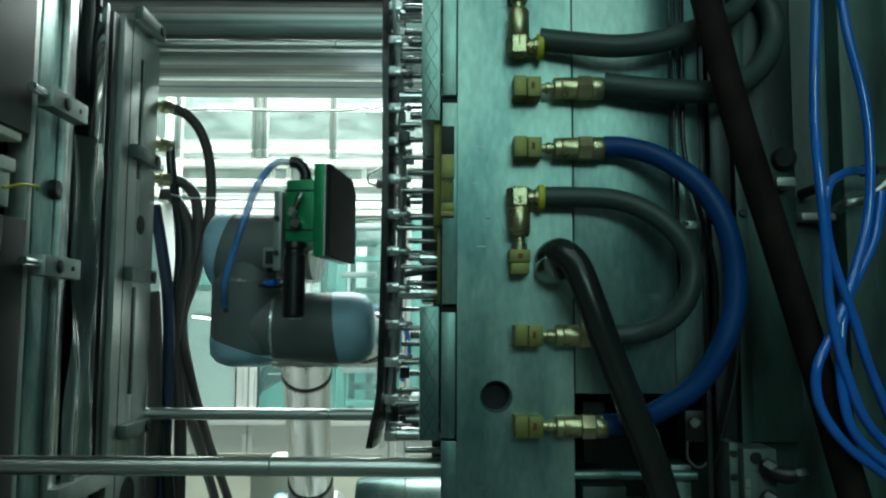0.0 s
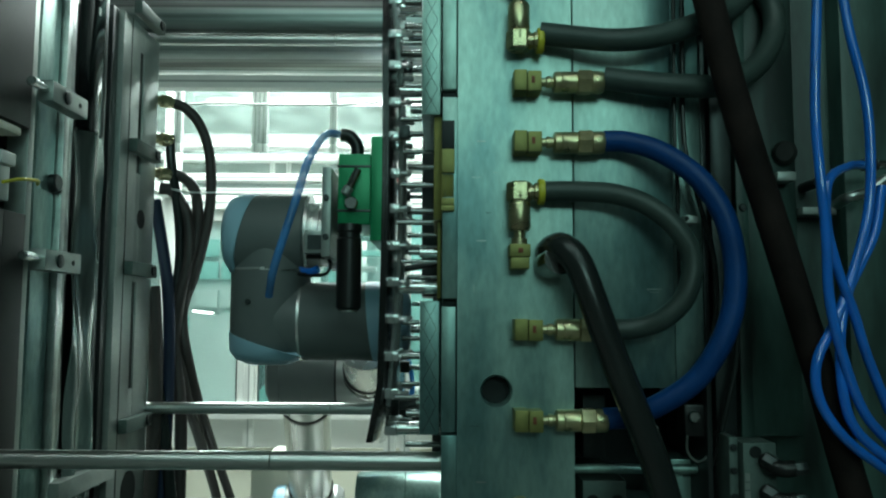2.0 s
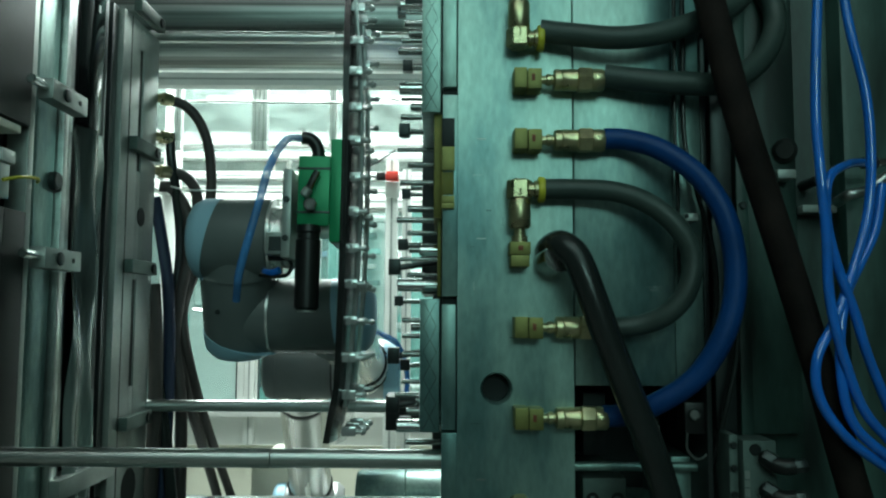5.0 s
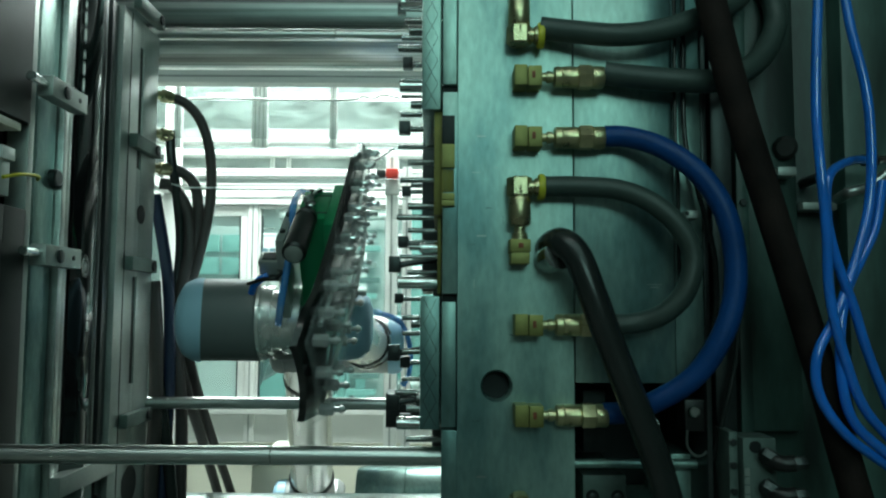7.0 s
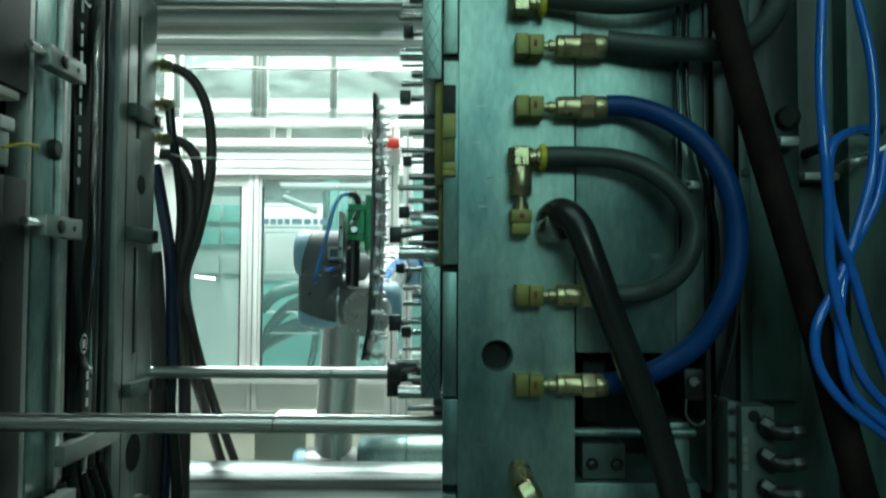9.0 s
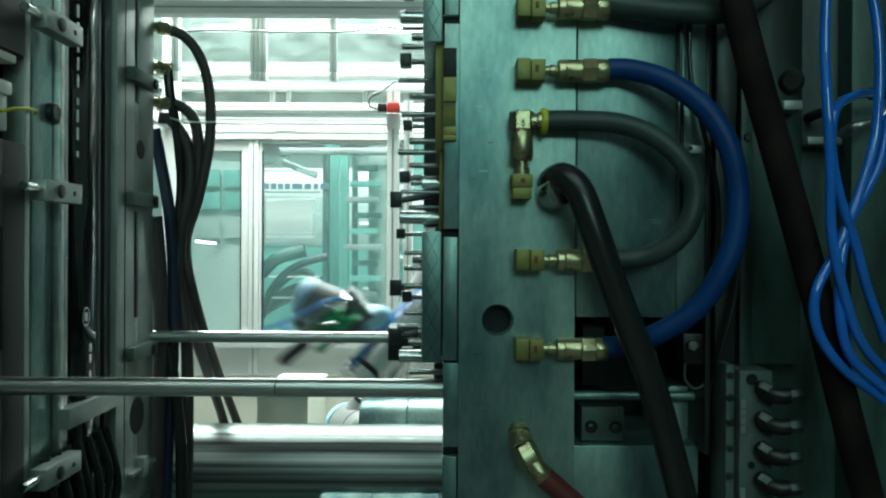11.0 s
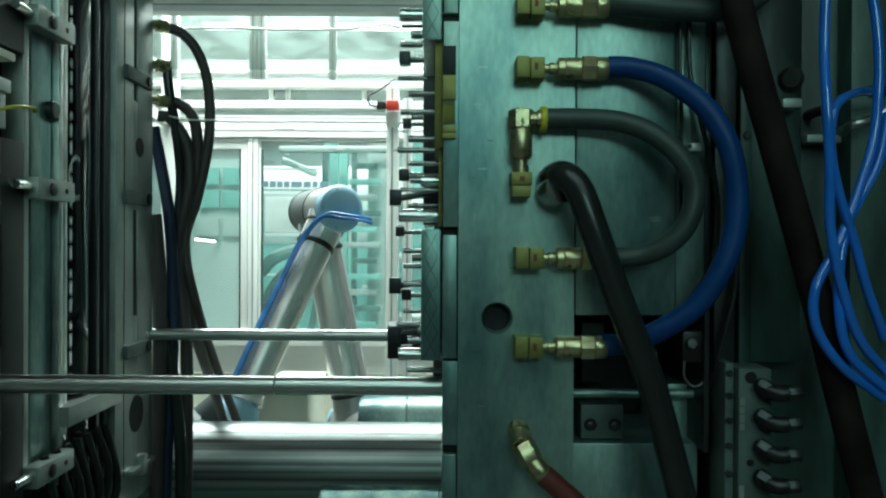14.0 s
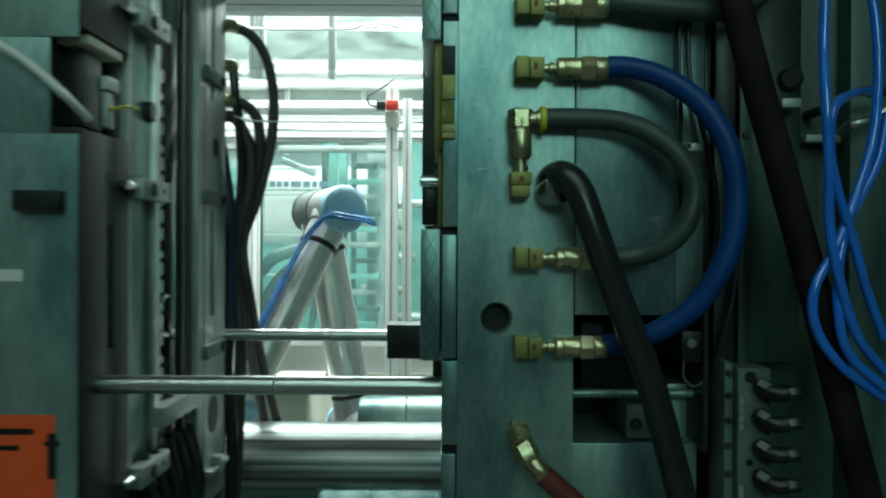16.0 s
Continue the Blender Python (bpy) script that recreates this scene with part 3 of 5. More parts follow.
for zc in (2.0105 + RT, 1.1335 - RT):
    t_ = thing("tie_bar", (0, 1.62, zc), "thick polished steel tie bar of the moulding machine", "tie bar", "tie bars")
    part("shaft", rod((-1.8, 1.62, zc), (1.6, 1.62, zc), RT, 64, 0.004), TIE, t_)
    if zc < 1.4:
        part("sleeve", turned((-0.2352, 1.56, zc - 0.11), (0.1, 1.56, zc - 0.11), [(0, 0.108), (0.02, 0.112), (0.3, 0.112), (0.305, 0.110), (0.31, 0.112), (0.68, 0.112), (0.685, 0.11), (0.69, 0.112), (1, 0.112)], 64), STEEL_MOULD, t_)
cyl2 = thing("round_buffer", (-0.0984, 1.85, 1.0881), "green-tinted steel cylinder behind the tie bar", "cylinder")
part("shaft", turned((-0.1909, 1.85, 1.1186 - 0.04), (0.3, 1.85, 1.1186 - 0.04), [(0, 0.06), (0.02, 0.066), (0.22, 0.066), (0.225, 0.064), (0.23, 0.066), (0.5, 0.066), (0.505, 0.064), (0.51, 0.066), (1, 0.066)], 40), STEEL_MOULD, cyl2)
part("support", box(-0.1249, 0.25, 1.81, 1.89, 0.7, 1.0881 - 0.06, 0.004), DARK_PAINT, cyl2)

# ---- ejector set: pins and their plate move together ----
ejector = thing("ejector_set", (0.12, 1.1, 1.2996), "steel ejector pins on a drilled ejector plate", "ejector")
rnd = random.Random(5)
ep = part("ejector_plate", box(0.1508, 0.1969, 0.858, 1.0, 1.2901, 1.3270, 0.0015), MANIFOLD, ejector)
for u in (0.1612, 0.1877):
    part("bolt_head", rod((u, 0.8575, 1.3055), (u, 0.866, 1.3055), 0.0075, 20, 0.001), CAVITY, ep)
    part("bolt", rod((u, 0.8568, 1.3042), (u, 0.858, 1.3042), 0.0045, 16, 0.0004), STEEL_DARK, ep)
zpin = 1.3418
k = 0
while zpin < 1.93:
    y = rnd.choice((0.98, 1.04, 1.1, 1.15, 1.22, 1.28))
    y = y if k % 2 else rnd.choice((0.97, 1.0, 1.05))
    r = rnd.choice((0.0028, 0.0036, 0.0036, 0.0045, 0.0052))
    tip = -y * rnd.choice((0.044, 0.050, 0.054, 0.058))
    zz = 1.5 + (zpin - 1.5) * y
    part("pin", rod((tip, y, zz), (0.05, y, zz), r, 14, 0.0006), PIN_STEEL, ejector)
    if k % 4 == 1:
        part("lifter", box(tip - 0.002, tip + 0.012, y - 0.008, y + 0.008, zz - 0.007, zz + 0.009, 0.001), STEEL_DARK, ejector)
    if k % 5 == 2:
        part("sleeve", rod((tip + 0.012, y, zz + 0.012), (0.04, y, zz + 0.012), r * 1.5, 14, 0.0006), PIN_STEEL, ejector)
    zpin += rnd.uniform(0.014, 0.024)
    k += 1
for v in (-126, 29, 383, 628):
    zz = 1.5 + (434 - v) / 1400 * 1.0
    part("return_pin", rod((-0.056, 1.0, zz), (0.05, 1.0, zz), 0.0082, 24, 0.001), CHROME, ejector)
part("leader_bush", rod((-0.026, 0.9, 1.5724), (0.01, 0.9, 1.5724), 0.0064, 24, 0.001), CHROME, mould)
for v in (350, 505, 590):
    zz = 1.5 + (434 - v) / 1400 * 1.1
    part("lifter_arm", tube([(-0.070, 1.1, zz - 0.004), (-0.05, 1.1, zz), (0.02, 1.1, zz + 0.012)], 0.0045, 8, 3), STEEL_DARK, ejector)
    part("lifter", box(-0.074, -0.058, 1.09, 1.11, zz - 0.012, zz + 0.010, 0.001), STEEL_DARK, ejector)


# ---- moving half of the mould (built open) ----
XL = -0.503
left = thing("moving_mould_half", (-0.6, 1.1, ZB), "dark steel moving mould half with clamps and cooling hoses", "mould")
part("base_plate", box(-0.80, XL - 0.035, Y0 + 0.01, Y1 - 0.01, ZB, ZT, 0.002), STEEL_DARK, left)


def slotted(y0, y1, z0, z1, x0, x1, slots, material):
    """A strip plate in the parting plane, cut through by slots (y centre, half width, z low, z high)."""
    cuts = sorted(slots, key=lambda s: s[2])
    yc, hw = cuts[0][0], cuts[0][1]
    part("plate_strip", box(x0, x1, y0, yc - hw, z0, z1, 0.001), material, left)
    part("plate_strip", box(x0, x1, yc + hw, y1, z0, z1, 0.001), material, left)
    z = z0
    for _, _, a, b in cuts:
        if a > z:
            part("plate_bridge", box(x0, x1 - 0.0004, yc - hw, yc + hw, z, a, 0.0002), material, left)
        z = b
    if z < z1:
        part("plate_bridge", box(x0, x1 - 0.0004, yc - hw, yc + hw, z, z1, 0.0002), material, left)


# near plate: milled steel like the far one, its shade put into the colour
slotted(Y0, 0.950, ZB, 1.6200, XL - 0.04, XL, [(0.895, 0.007, 1.3793, 1.5200)], SHADE_DARK)
part("near_plate_top", box(XL - 0.04, XL, Y0, 0.950, 1.7254, ZT, 0.001), SHADE_DARK, left)
# black box just under the face, in place of the slot's inner shade
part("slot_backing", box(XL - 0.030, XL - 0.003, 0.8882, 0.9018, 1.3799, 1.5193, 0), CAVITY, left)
# holes in this half are black discs, their inner shade put into the colour
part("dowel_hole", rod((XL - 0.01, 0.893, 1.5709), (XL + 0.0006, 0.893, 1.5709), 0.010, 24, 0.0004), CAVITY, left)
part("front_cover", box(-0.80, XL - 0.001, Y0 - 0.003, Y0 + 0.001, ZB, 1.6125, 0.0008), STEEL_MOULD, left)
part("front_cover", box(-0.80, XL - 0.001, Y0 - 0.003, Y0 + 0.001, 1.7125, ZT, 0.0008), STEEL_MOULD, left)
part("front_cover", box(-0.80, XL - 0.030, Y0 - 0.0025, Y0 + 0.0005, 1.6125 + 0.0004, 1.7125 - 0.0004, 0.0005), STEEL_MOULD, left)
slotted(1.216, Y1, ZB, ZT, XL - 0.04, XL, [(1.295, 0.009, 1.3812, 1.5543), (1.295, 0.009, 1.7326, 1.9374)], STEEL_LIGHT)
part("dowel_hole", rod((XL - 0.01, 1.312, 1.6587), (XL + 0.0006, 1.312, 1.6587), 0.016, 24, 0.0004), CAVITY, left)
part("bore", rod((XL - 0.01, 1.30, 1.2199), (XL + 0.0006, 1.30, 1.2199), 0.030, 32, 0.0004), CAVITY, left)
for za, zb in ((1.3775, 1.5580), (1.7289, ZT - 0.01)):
    # same black fill as shade in the far slots
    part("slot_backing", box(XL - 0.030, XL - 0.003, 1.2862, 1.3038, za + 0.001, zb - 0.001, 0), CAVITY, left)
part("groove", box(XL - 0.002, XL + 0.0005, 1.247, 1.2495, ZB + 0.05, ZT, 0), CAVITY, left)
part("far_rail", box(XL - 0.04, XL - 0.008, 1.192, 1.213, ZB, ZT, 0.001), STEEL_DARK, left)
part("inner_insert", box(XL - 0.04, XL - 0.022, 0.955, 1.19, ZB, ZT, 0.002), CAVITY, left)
part("inner_rail", box(XL - 0.03, XL - 0.003, 0.953, 0.967, ZB + 0.12, ZT, 0.002), STEEL_LIGHT, left)
part("inner_rail", box(XL - 0.03, XL - 0.010, 0.985, 1.035, ZB + 0.12, ZT, 0.002), STEEL_MOULD, left)
part("edge_strip", box(XL - 0.03, XL - 0.001, 1.038, 1.052, ZB + 0.10, ZT, 0.003), CHROME_WORN, left)
part("edge_strip", box(XL - 0.03, XL - 0.006, 1.060, 1.075, ZB + 0.10, ZT, 0.004), CHROME_WORN, left)
part("far_edge_strip", box(XL - 0.03, XL - 0.004, 1.158, 1.170, ZB + 0.10, ZT, 0.003), STEEL_DARK, left)
# sensor pocket in the near plate
part("pocket_cover", box(XL - 0.05, XL - 0.002, 0.845, 0.935, 1.7123, 1.7230, 0.003), CREAM, left, "cream plastic pocket cover")
part("sensor", box(XL - 0.035, XL - 0.004, 0.90, 0.93, 1.6742, 1.6904, 0.003), WHITE, left, "small white sensor head")
part("sensor_foot", box(XL - 0.03, XL - 0.008, 0.905, 0.925, 1.6320, 1.6735, 0.002), STEEL_LIGHT, left)
part("yellow_wire", tube([(XL - 0.005, 0.905, 1.6524), (XL + 0.004, 0.93, 1.6601), (XL + 0.004, 0.965, 1.6639), (XL - 0.006, 0.985, 1.6631)], 0.0022, 10), YELLOW, left, "green and yellow earth wire")
part("socket", rod((XL - 0.02, 1.028, 1.6718), (XL + 0.0, 1.028, 1.6718), 0.012, 20, 0.002), STEEL_DARK, left)
part("pocket_block", box(XL - 0.04, XL - 0.012, Y0 + 0.03, 0.90, 1.6262, 1.7068, 0.003), BLACK, left)
# front: orange sticker, tape and a pale air line
part("sticker", box(XL - 0.041 - 0.115, XL - 0.041 + 0.018, Y0 - 0.0042, Y0 - 0.0028, 1.2261, 1.3219, 0), ORANGE, left, "orange-red warning sticker with dark bars")
for a, b, c, d in ((-0.10, -0.045, 772, 762), (-0.10, -0.060, 800, 792), (-0.030, -0.022, 850, 770), (-0.034, -0.018, 792, 784)):
    part("sticker_bar", box(XL + a, XL + b, Y0 - 0.0052, Y0 - 0.004, 1.5 - (c - 434) * 0.000586, 1.5 - (d - 434) * 0.000586, 0), CAVITY, left)
part("tape", box(XL - 0.12, XL - 0.057, Y0 - 0.0042, Y0 - 0.0028, 1.4597, 1.4720, 0), WHITE, left, "strip of pale tape")
part("front_bracket", box(XL - 0.06, XL - 0.012, Y0 - 0.02, Y0, 1.5324, 1.5534, 0.002), STEEL_DARK, left)
part("air_line", tube([(XL - 0.10, 0.80, 1.7130), (XL - 0.045, 0.79, 1.6845), (XL - 0.005, 0.79, 1.6503), (XL + 0.004, 0.83, 1.6295)], 0.0045, 12), WHITE, left, "pale plastic air line")
# shelf and clutter at the foot
part("shelf", box(XL - 0.02, XL + 0.012, 1.04, 1.215, 1.2565, 1.2835, 0.002), STEEL_LIGHT, left)
for k in range(7):
    z = ZB + 0.02 + 0.012 * (k % 3)
    part("loose_cable", tube([(XL + 0.004, 0.99 + 0.03 * k, 1.2324), (XL + 0.018, 1.0 + 0.03 * k, z + 0.05), (XL + 0.012, 1.02 + 0.026 * k, z), (XL - 0.002, 1.03 + 0.03 * k, ZB - 0.03)], 0.006, 10), RUBBER_BLACK, left)
part("toggle", box(XL - 0.01, XL + 0.010, 1.26, 1.36, 1.1277, 1.1352, 0.001), STEEL_LIGHT, left)
part("toggle", box(XL, XL + 0.012, 1.30, 1.32, 1.1174, 1.1493, 0.001), STEEL_LIGHT, left)
# cooling hoses at the far side; they bend and lag when the half closes
hoses = thing("cooling_hose_bundle", (-0.47, 1.4, 1.0), "dark brown, black and navy cooling hoses behind the mould", "hose")
for pts, r, m_ in (
        ([(-0.5019, 1.4000, 1.8825), (-0.4692, 1.4100, 1.8754), (-0.4400, 1.4200, 1.8408), (-0.4245, 1.4300, 1.7771), (-0.4241, 1.4300, 1.6853), (-0.4442, 1.4300, 1.5831), (-0.4696, 1.4400, 1.5013), (-0.4549, 1.4500, 1.3978), (-0.4615, 1.6000, 1.2615), (-0.4556, 1.7800, 1.0820), (-0.4130, 1.8500, 0.8805)], 0.0092, RUBBER_BROWN),
        ([(-0.5014, 1.4000, 1.7508), (-0.4708, 1.4100, 1.7488), (-0.4466, 1.4200, 1.7193), (-0.4444, 1.4300, 1.6444), (-0.4594, 1.4300, 1.5524), (-0.4757, 1.4400, 1.4807), (-0.4652, 1.4500, 1.3666), (-0.4726, 1.5800, 1.2532), (-0.4873, 1.7800, 1.0819), (-0.4661, 1.8500, 0.8803)], 0.0098, RUBBER_BROWN),
        ([(-0.5053, 1.4000, 1.7259), (-0.4838, 1.4100, 1.7206), (-0.4597, 1.4200, 1.6737), (-0.4554, 1.4200, 1.6027), (-0.4693, 1.4200, 1.5317), (-0.4784, 1.4300, 1.4502), (-0.4637, 1.4300, 1.3276), (-0.4611, 1.4300, 1.1638), (-0.4626, 1.4300, 1.0204)], 0.0105, RUBBER_BROWN),
        ([(-0.4897, 1.4000, 1.8208), (-0.4855, 1.4000, 1.7709), (-0.4767, 1.4100, 1.7025), (-0.4716, 1.4200, 1.6128), (-0.4794, 1.4200, 1.5114)], 0.0085, RUBBER_BLACK),
        ([(-0.5096, 1.3900, 1.7044), (-0.5001, 1.4000, 1.6410), (-0.4848, 1.4000, 1.5511), (-0.4818, 1.4100, 1.4508), (-0.4813, 1.4100, 1.3097), (-0.4889, 1.4100, 1.1683), (-0.4945, 1.4100, 1.0269)], 0.0105, NAVY),
        ([(-0.5053, 1.3850, 1.5504), (-0.4988, 1.3900, 1.4514), (-0.4964, 1.3900, 1.3123), (-0.4999, 1.3900, 1.1730), (-0.5034, 1.3900, 1.0335)], 0.0125, RUBBER_BROWN),
        ([(-0.5108, 1.3900, 1.4612), (-0.4880, 1.4000, 1.3310), (-0.4654, 1.4000, 1.1708), (-0.4609, 1.4000, 1.0304)], 0.0105, RUBBER_BLACK)):
    part("cooling_hose", tube(pts, r), m_, hoses)
for v in (50, 120, 182):
    z = 1.5 - (v - 434) / 1400 * 1.39
    part("brass_fitting", turned((XL - 0.01, 1.375, z), (XL + 0.016, 1.40, z), [(0, 0.008), (0.4, 0.008), (0.45, 0.0115), (0.9, 0.0115), (1, 0.009)], 16), BRASS, hoses)
part("white_cord", tube([(-0.4954, 1.4000, 1.7279), (-0.4554, 1.4000, 1.7191), (-0.4043, 1.4100, 1.7200)], 0.0014, 8), WHITE, hoses)

# ---- foil clamps: a frame that presses the foil on the mould ----
clamps = thing("foil_clamp_frame", (XL, 1.1, 1.5), "grey steel foil clamp blocks with socket screws", "clamp")
for y0, y1, v, dref in ((0.925, 1.045, 45, 0.985), (0.925, 1.045, 340, 0.985), (0.925, 1.045, 838, 0.985), (0.925, 1.045, -260, 0.985)):
    z = 1.5 - (v - 434) / 1400 * dref
    c = part("clamp_block", box(XL + 0.006, XL + 0.026, y0 + 0.025, y1, z - 0.013, z + 0.013, 0.002), STEEL_LIGHT, clamps)
    part("socket_screw", rod((XL + 0.026, 0.985, z), (XL + 0.029, 0.985, z), 0.0085, 20, 0.001), STEEL_DARK, c)
    part("pin_hole", rod((XL + 0.0255, 1.022, z), (XL + 0.0268, 1.022, z), 0.0035, 14, 0.0002), CAVITY, c)
    part("guide_pin", rod((XL + 0.016, 0.915, z + 0.002), (XL + 0.016, 0.952, z + 0.002), 0.006, 16), CHROME, c)
for v in (-62 - 45, 140, 354, 622):
    z = 1.5 - (v - 434) / 1400 * 1.29
    c = part("clamp_block", box(XL + 0.002, XL + 0.016, 1.245, 1.352, z - 0.011, z + 0.011, 0.002), MANIFOLD, clamps)
    part("socket_screw", rod((XL + 0.016, 1.332, z), (XL + 0.0195, 1.332, z), 0.0085, 20, 0.001), CAVITY, c)

# ---- foil web: a glossy sheet that runs down between the clamps ----
foil = thing("decor_foil_web", (XL, 1.12, 1.5), "glossy black decorative foil with white register marks", "foil")
FOIL = mat("glossy_black_foil", (0.008, 0.009, 0.010), 0.09, scale=3, vary=0.3, streak=(1, 1, 0.3), coat=0.3)
FOIL_CLEAR = mat("silvery_foil_carrier", (0.50, 0.57, 0.54), 0.20, 0.60, scale=6, vary=0.7, streak=(3, 3, 0.35))


def sheet(z0, z1, wavy):
    bm = bmesh.new()
    n, m = 40, 10
    grid = []
    for a in range(n + 1):
        z = z0 + (z1 - z0) * a / n
        grid.append([bm.verts.new((XL - 0.004 + 0.010 * math.sin(math.pi * b / m) + wavy * (0.005 * math.sin(9 * z + b) + 0.003 * math.sin(31 * z + 0.6 * b)), 1.078 + 0.078 * b / m, z)) for b in range(m + 1)])
    for p, q in zip(grid, grid[1:]):
        for b in range(m):
            bm.faces.new((p[b], q[b], q[b + 1], p[b + 1]))
    r = bmesh.ops.extrude_face_region(bm, geom=list(bm.faces))
    bmesh.ops.translate(bm, verts=[v for v in r["geom"] if isinstance(v, bmesh.types.BMVert)], vec=(-0.0006, 0, 0))
    bmesh.ops.recalc_face_normals(bm, faces=bm.faces)
    return bm


part("printed_foil", sheet(1.14, 2.30, 0.15), FOIL, foil)
part("clear_foil", sheet(0.30, 1.138, 1.0), FOIL_CLEAR, foil, "silvery wrinkled carrier foil")
part("clear_foil", sheet(2.302, 3.1, 1.0), FOIL_CLEAR, foil, "silvery wrinkled carrier foil")
for k in range(26):
    z = 1.62 + 0.024 * k
    part("register_mark", box(XL - 0.0005, XL + 0.0012, 1.083, 1.0875, z, z + (0.017 if k % 3 else 0.009), 0), WHITE, foil)
for zc, rr, y in ((1.40, 0.0135, 1.10), (1.90, 0.030, 1.093)):
    ring = bmesh.new()
    for k in range(28):
        a, b = 2 * math.pi * k / 28, 2 * math.pi * (k + 1) / 28
        p = [(r_ * math.cos(t_), r_ * math.sin(t_)) for r_, t_ in ((rr, a), (rr, b), (rr * 0.84, b), (rr * 0.84, a))]
        ring.faces.new([ring.verts.new((XL + 0.0045 + (0.002 if y > 1.095 else 0), y + u * 0.8, zc + v_)) for u, v_ in p])
    part("ring_mark", ring, WHITE, foil)
part("ring_bar", box(XL + 0.006, XL + 0.0068, 1.096, 1.104, 1.394, 1.406, 0), WHITE, foil)
for z in (1.335, 1.35, 1.312):
    part("register_mark", box(XL + 0.006, XL + 0.0068, 1.110, 1.116, z, z + 0.011, 0), WHITE, foil)

# ---- robot cell behind the machine ----
def profile(name, x0, x1, y0, y1, z0, z1, parent, material=None):
    """An aluminium profile with a groove along its front."""
    bm = box(x0, x1, y0, y1, z0, z1, 0.003)
    p = part(name, bm, material or WHITE, parent)
    if x1 - x0 > z1 - z0:
        zc, h = (z0 + z1) / 2, (z1 - z0) * 0.07
        part("groove", box(x0, x1, y0 - 0.0015, y0 + 0.004, zc - h, zc + h, 0), STEEL_LIGHT, p)
    else:
        xc, h = (x0 + x1) / 2, (x1 - x0) * 0.07
        part("groove", box(xc - h, xc + h, y0 - 0.0015, y0 + 0.004, z0, z1, 0), STEEL_LIGHT, p)
    return p


YW = 3.40
cell = thing("robot_cell_frame", (-0.5, YW, 0), "white aluminium robot cell frame with glazed doors", "enclosure")
profile("header", -2.2, 1.6, YW - 0.03, YW + 0.05, 1.9530, 2.0136, cell)
profile("mullion", -0.8343, -0.7930, YW - 0.02, YW + 0.04, 0.9499, 1.9530, cell)
profile("rail", -2.2, 1.6, YW - 0.02, YW + 0.04, 2.0257, 2.0500, cell)
profile("rail", -2.2, 1.6, YW - 0.04, YW + 0.04, 2.0767, 2.1082, cell)
profile("rail", -2.2, 1.6, YW - 0.05, YW + 0.04, 2.1639, 2.1882, cell)
profile("rail", -2.2, 1.6, YW - 0.25, YW - 0.20, 2.1705, 2.1887, cell)
profile("sill", -2.2, 1.6, YW - 0.04, YW + 0.04, 1.0666, 1.1299, cell)
part("kick_panel", box(-2.2, 1.6, YW, YW + 0.02, 0.9450, 1.0642, 0.002), WHITE, cell)
part("kick_panel", box(-2.2, 1.6, YW + 0.02, YW + 0.05, 0.02, 0.9402, 0.002), CREAM, cell)
for u0, u1 in ((304, 310), (476, 480), (505, 512), (640, 644)):
    x = (u0 - 784) / 1400 * 3.4
    profile("small_mullion", x, x + 0.018, YW - 0.01, YW + 0.03, 2.1082, 2.1882, cell)
for name, u0, u1 in (("near_door", -1.1768, -0.8367), ("far_door", -0.7905, -0.2295), ("side_door", -1.6140, -1.1816), ("side_door", -0.2246, 0.2805)):
    d = part("door_frame", box(u0, u1, YW - 0.012, YW + 0.022, 1.9069 if name == "near_door" else 1.9409, 1.9506, 0.002), WHITE, cell)
    w = 0.030 if name == "near_door" else 0.010
    for a in (u0, u1 - w):
        part("stile", box(a, a + w, YW - 0.012, YW + 0.022, 1.1299, 1.9064 if name == "near_door" else 1.9404, 0.002), WHITE, d)
    part("gasket", box(u1 - w - 0.007, u1 - w, YW - 0.008, YW + 0.018, 1.1347, 1.9069, 0.001), STEEL_DARK, d)
    part("gasket", box(u0 + w, u0 + w + 0.005, YW - 0.008, YW + 0.018, 1.1347, 1.9069, 0.001), STEEL_DARK, d)
    pane = part("pane", box(u0 + w, u1 - w, YW, YW + 0.006, 1.1299, 1.9457, 0), GLASS, d, "greenish reflecting glass pane")
    pane.visible_shadow = False
up = part("upper_pane", box(-2.2, 1.6, YW + 0.005, YW + 0.010, 2.1082, 3.2768, 0), POLY, cell, "clear scratched plastic pane")
up.visible_shadow = False
# reflection of the machine's lettering, put on the far glass as plain bars
for a, b in ((462, 474), (477, 487), (490, 499), (502, 511), (515, 533), (537, 549), (553, 561), (565, 580)):
    part("lettering_bar", box((a - 784) / 1400 * 3.39, (b - 784) / 1400 * 3.39, YW - 0.004, YW - 0.002, 1.7437, 1.7679, 0), LETTER, cell)

gate = thing("guard_post", (-0.1874, 2.9, 0), "white slotted aluminium guard posts with a safety switch", "post")
profile("post", -0.2082, -0.1647, 2.88, 2.94, 0.0, 2.0663, gate)
profile("post", -0.1481, -0.1149, 2.90, 2.95, 0.0, 2.0353, gate)
part("switch_plate", box(-0.2101, -0.1568, 2.868, 2.88, 1.9254, 1.9827, 0.003), WHITE, gate)
part("switch_head", box(-0.2053, -0.1603, 2.83, 2.868, 1.9830, 2.0157, 0.004), RED, gate, "red safety switch head")
part("switch_plug", box(-0.2400, -0.2073, 2.84, 2.868, 1.9851, 2.0136, 0.003), BLACK, gate)
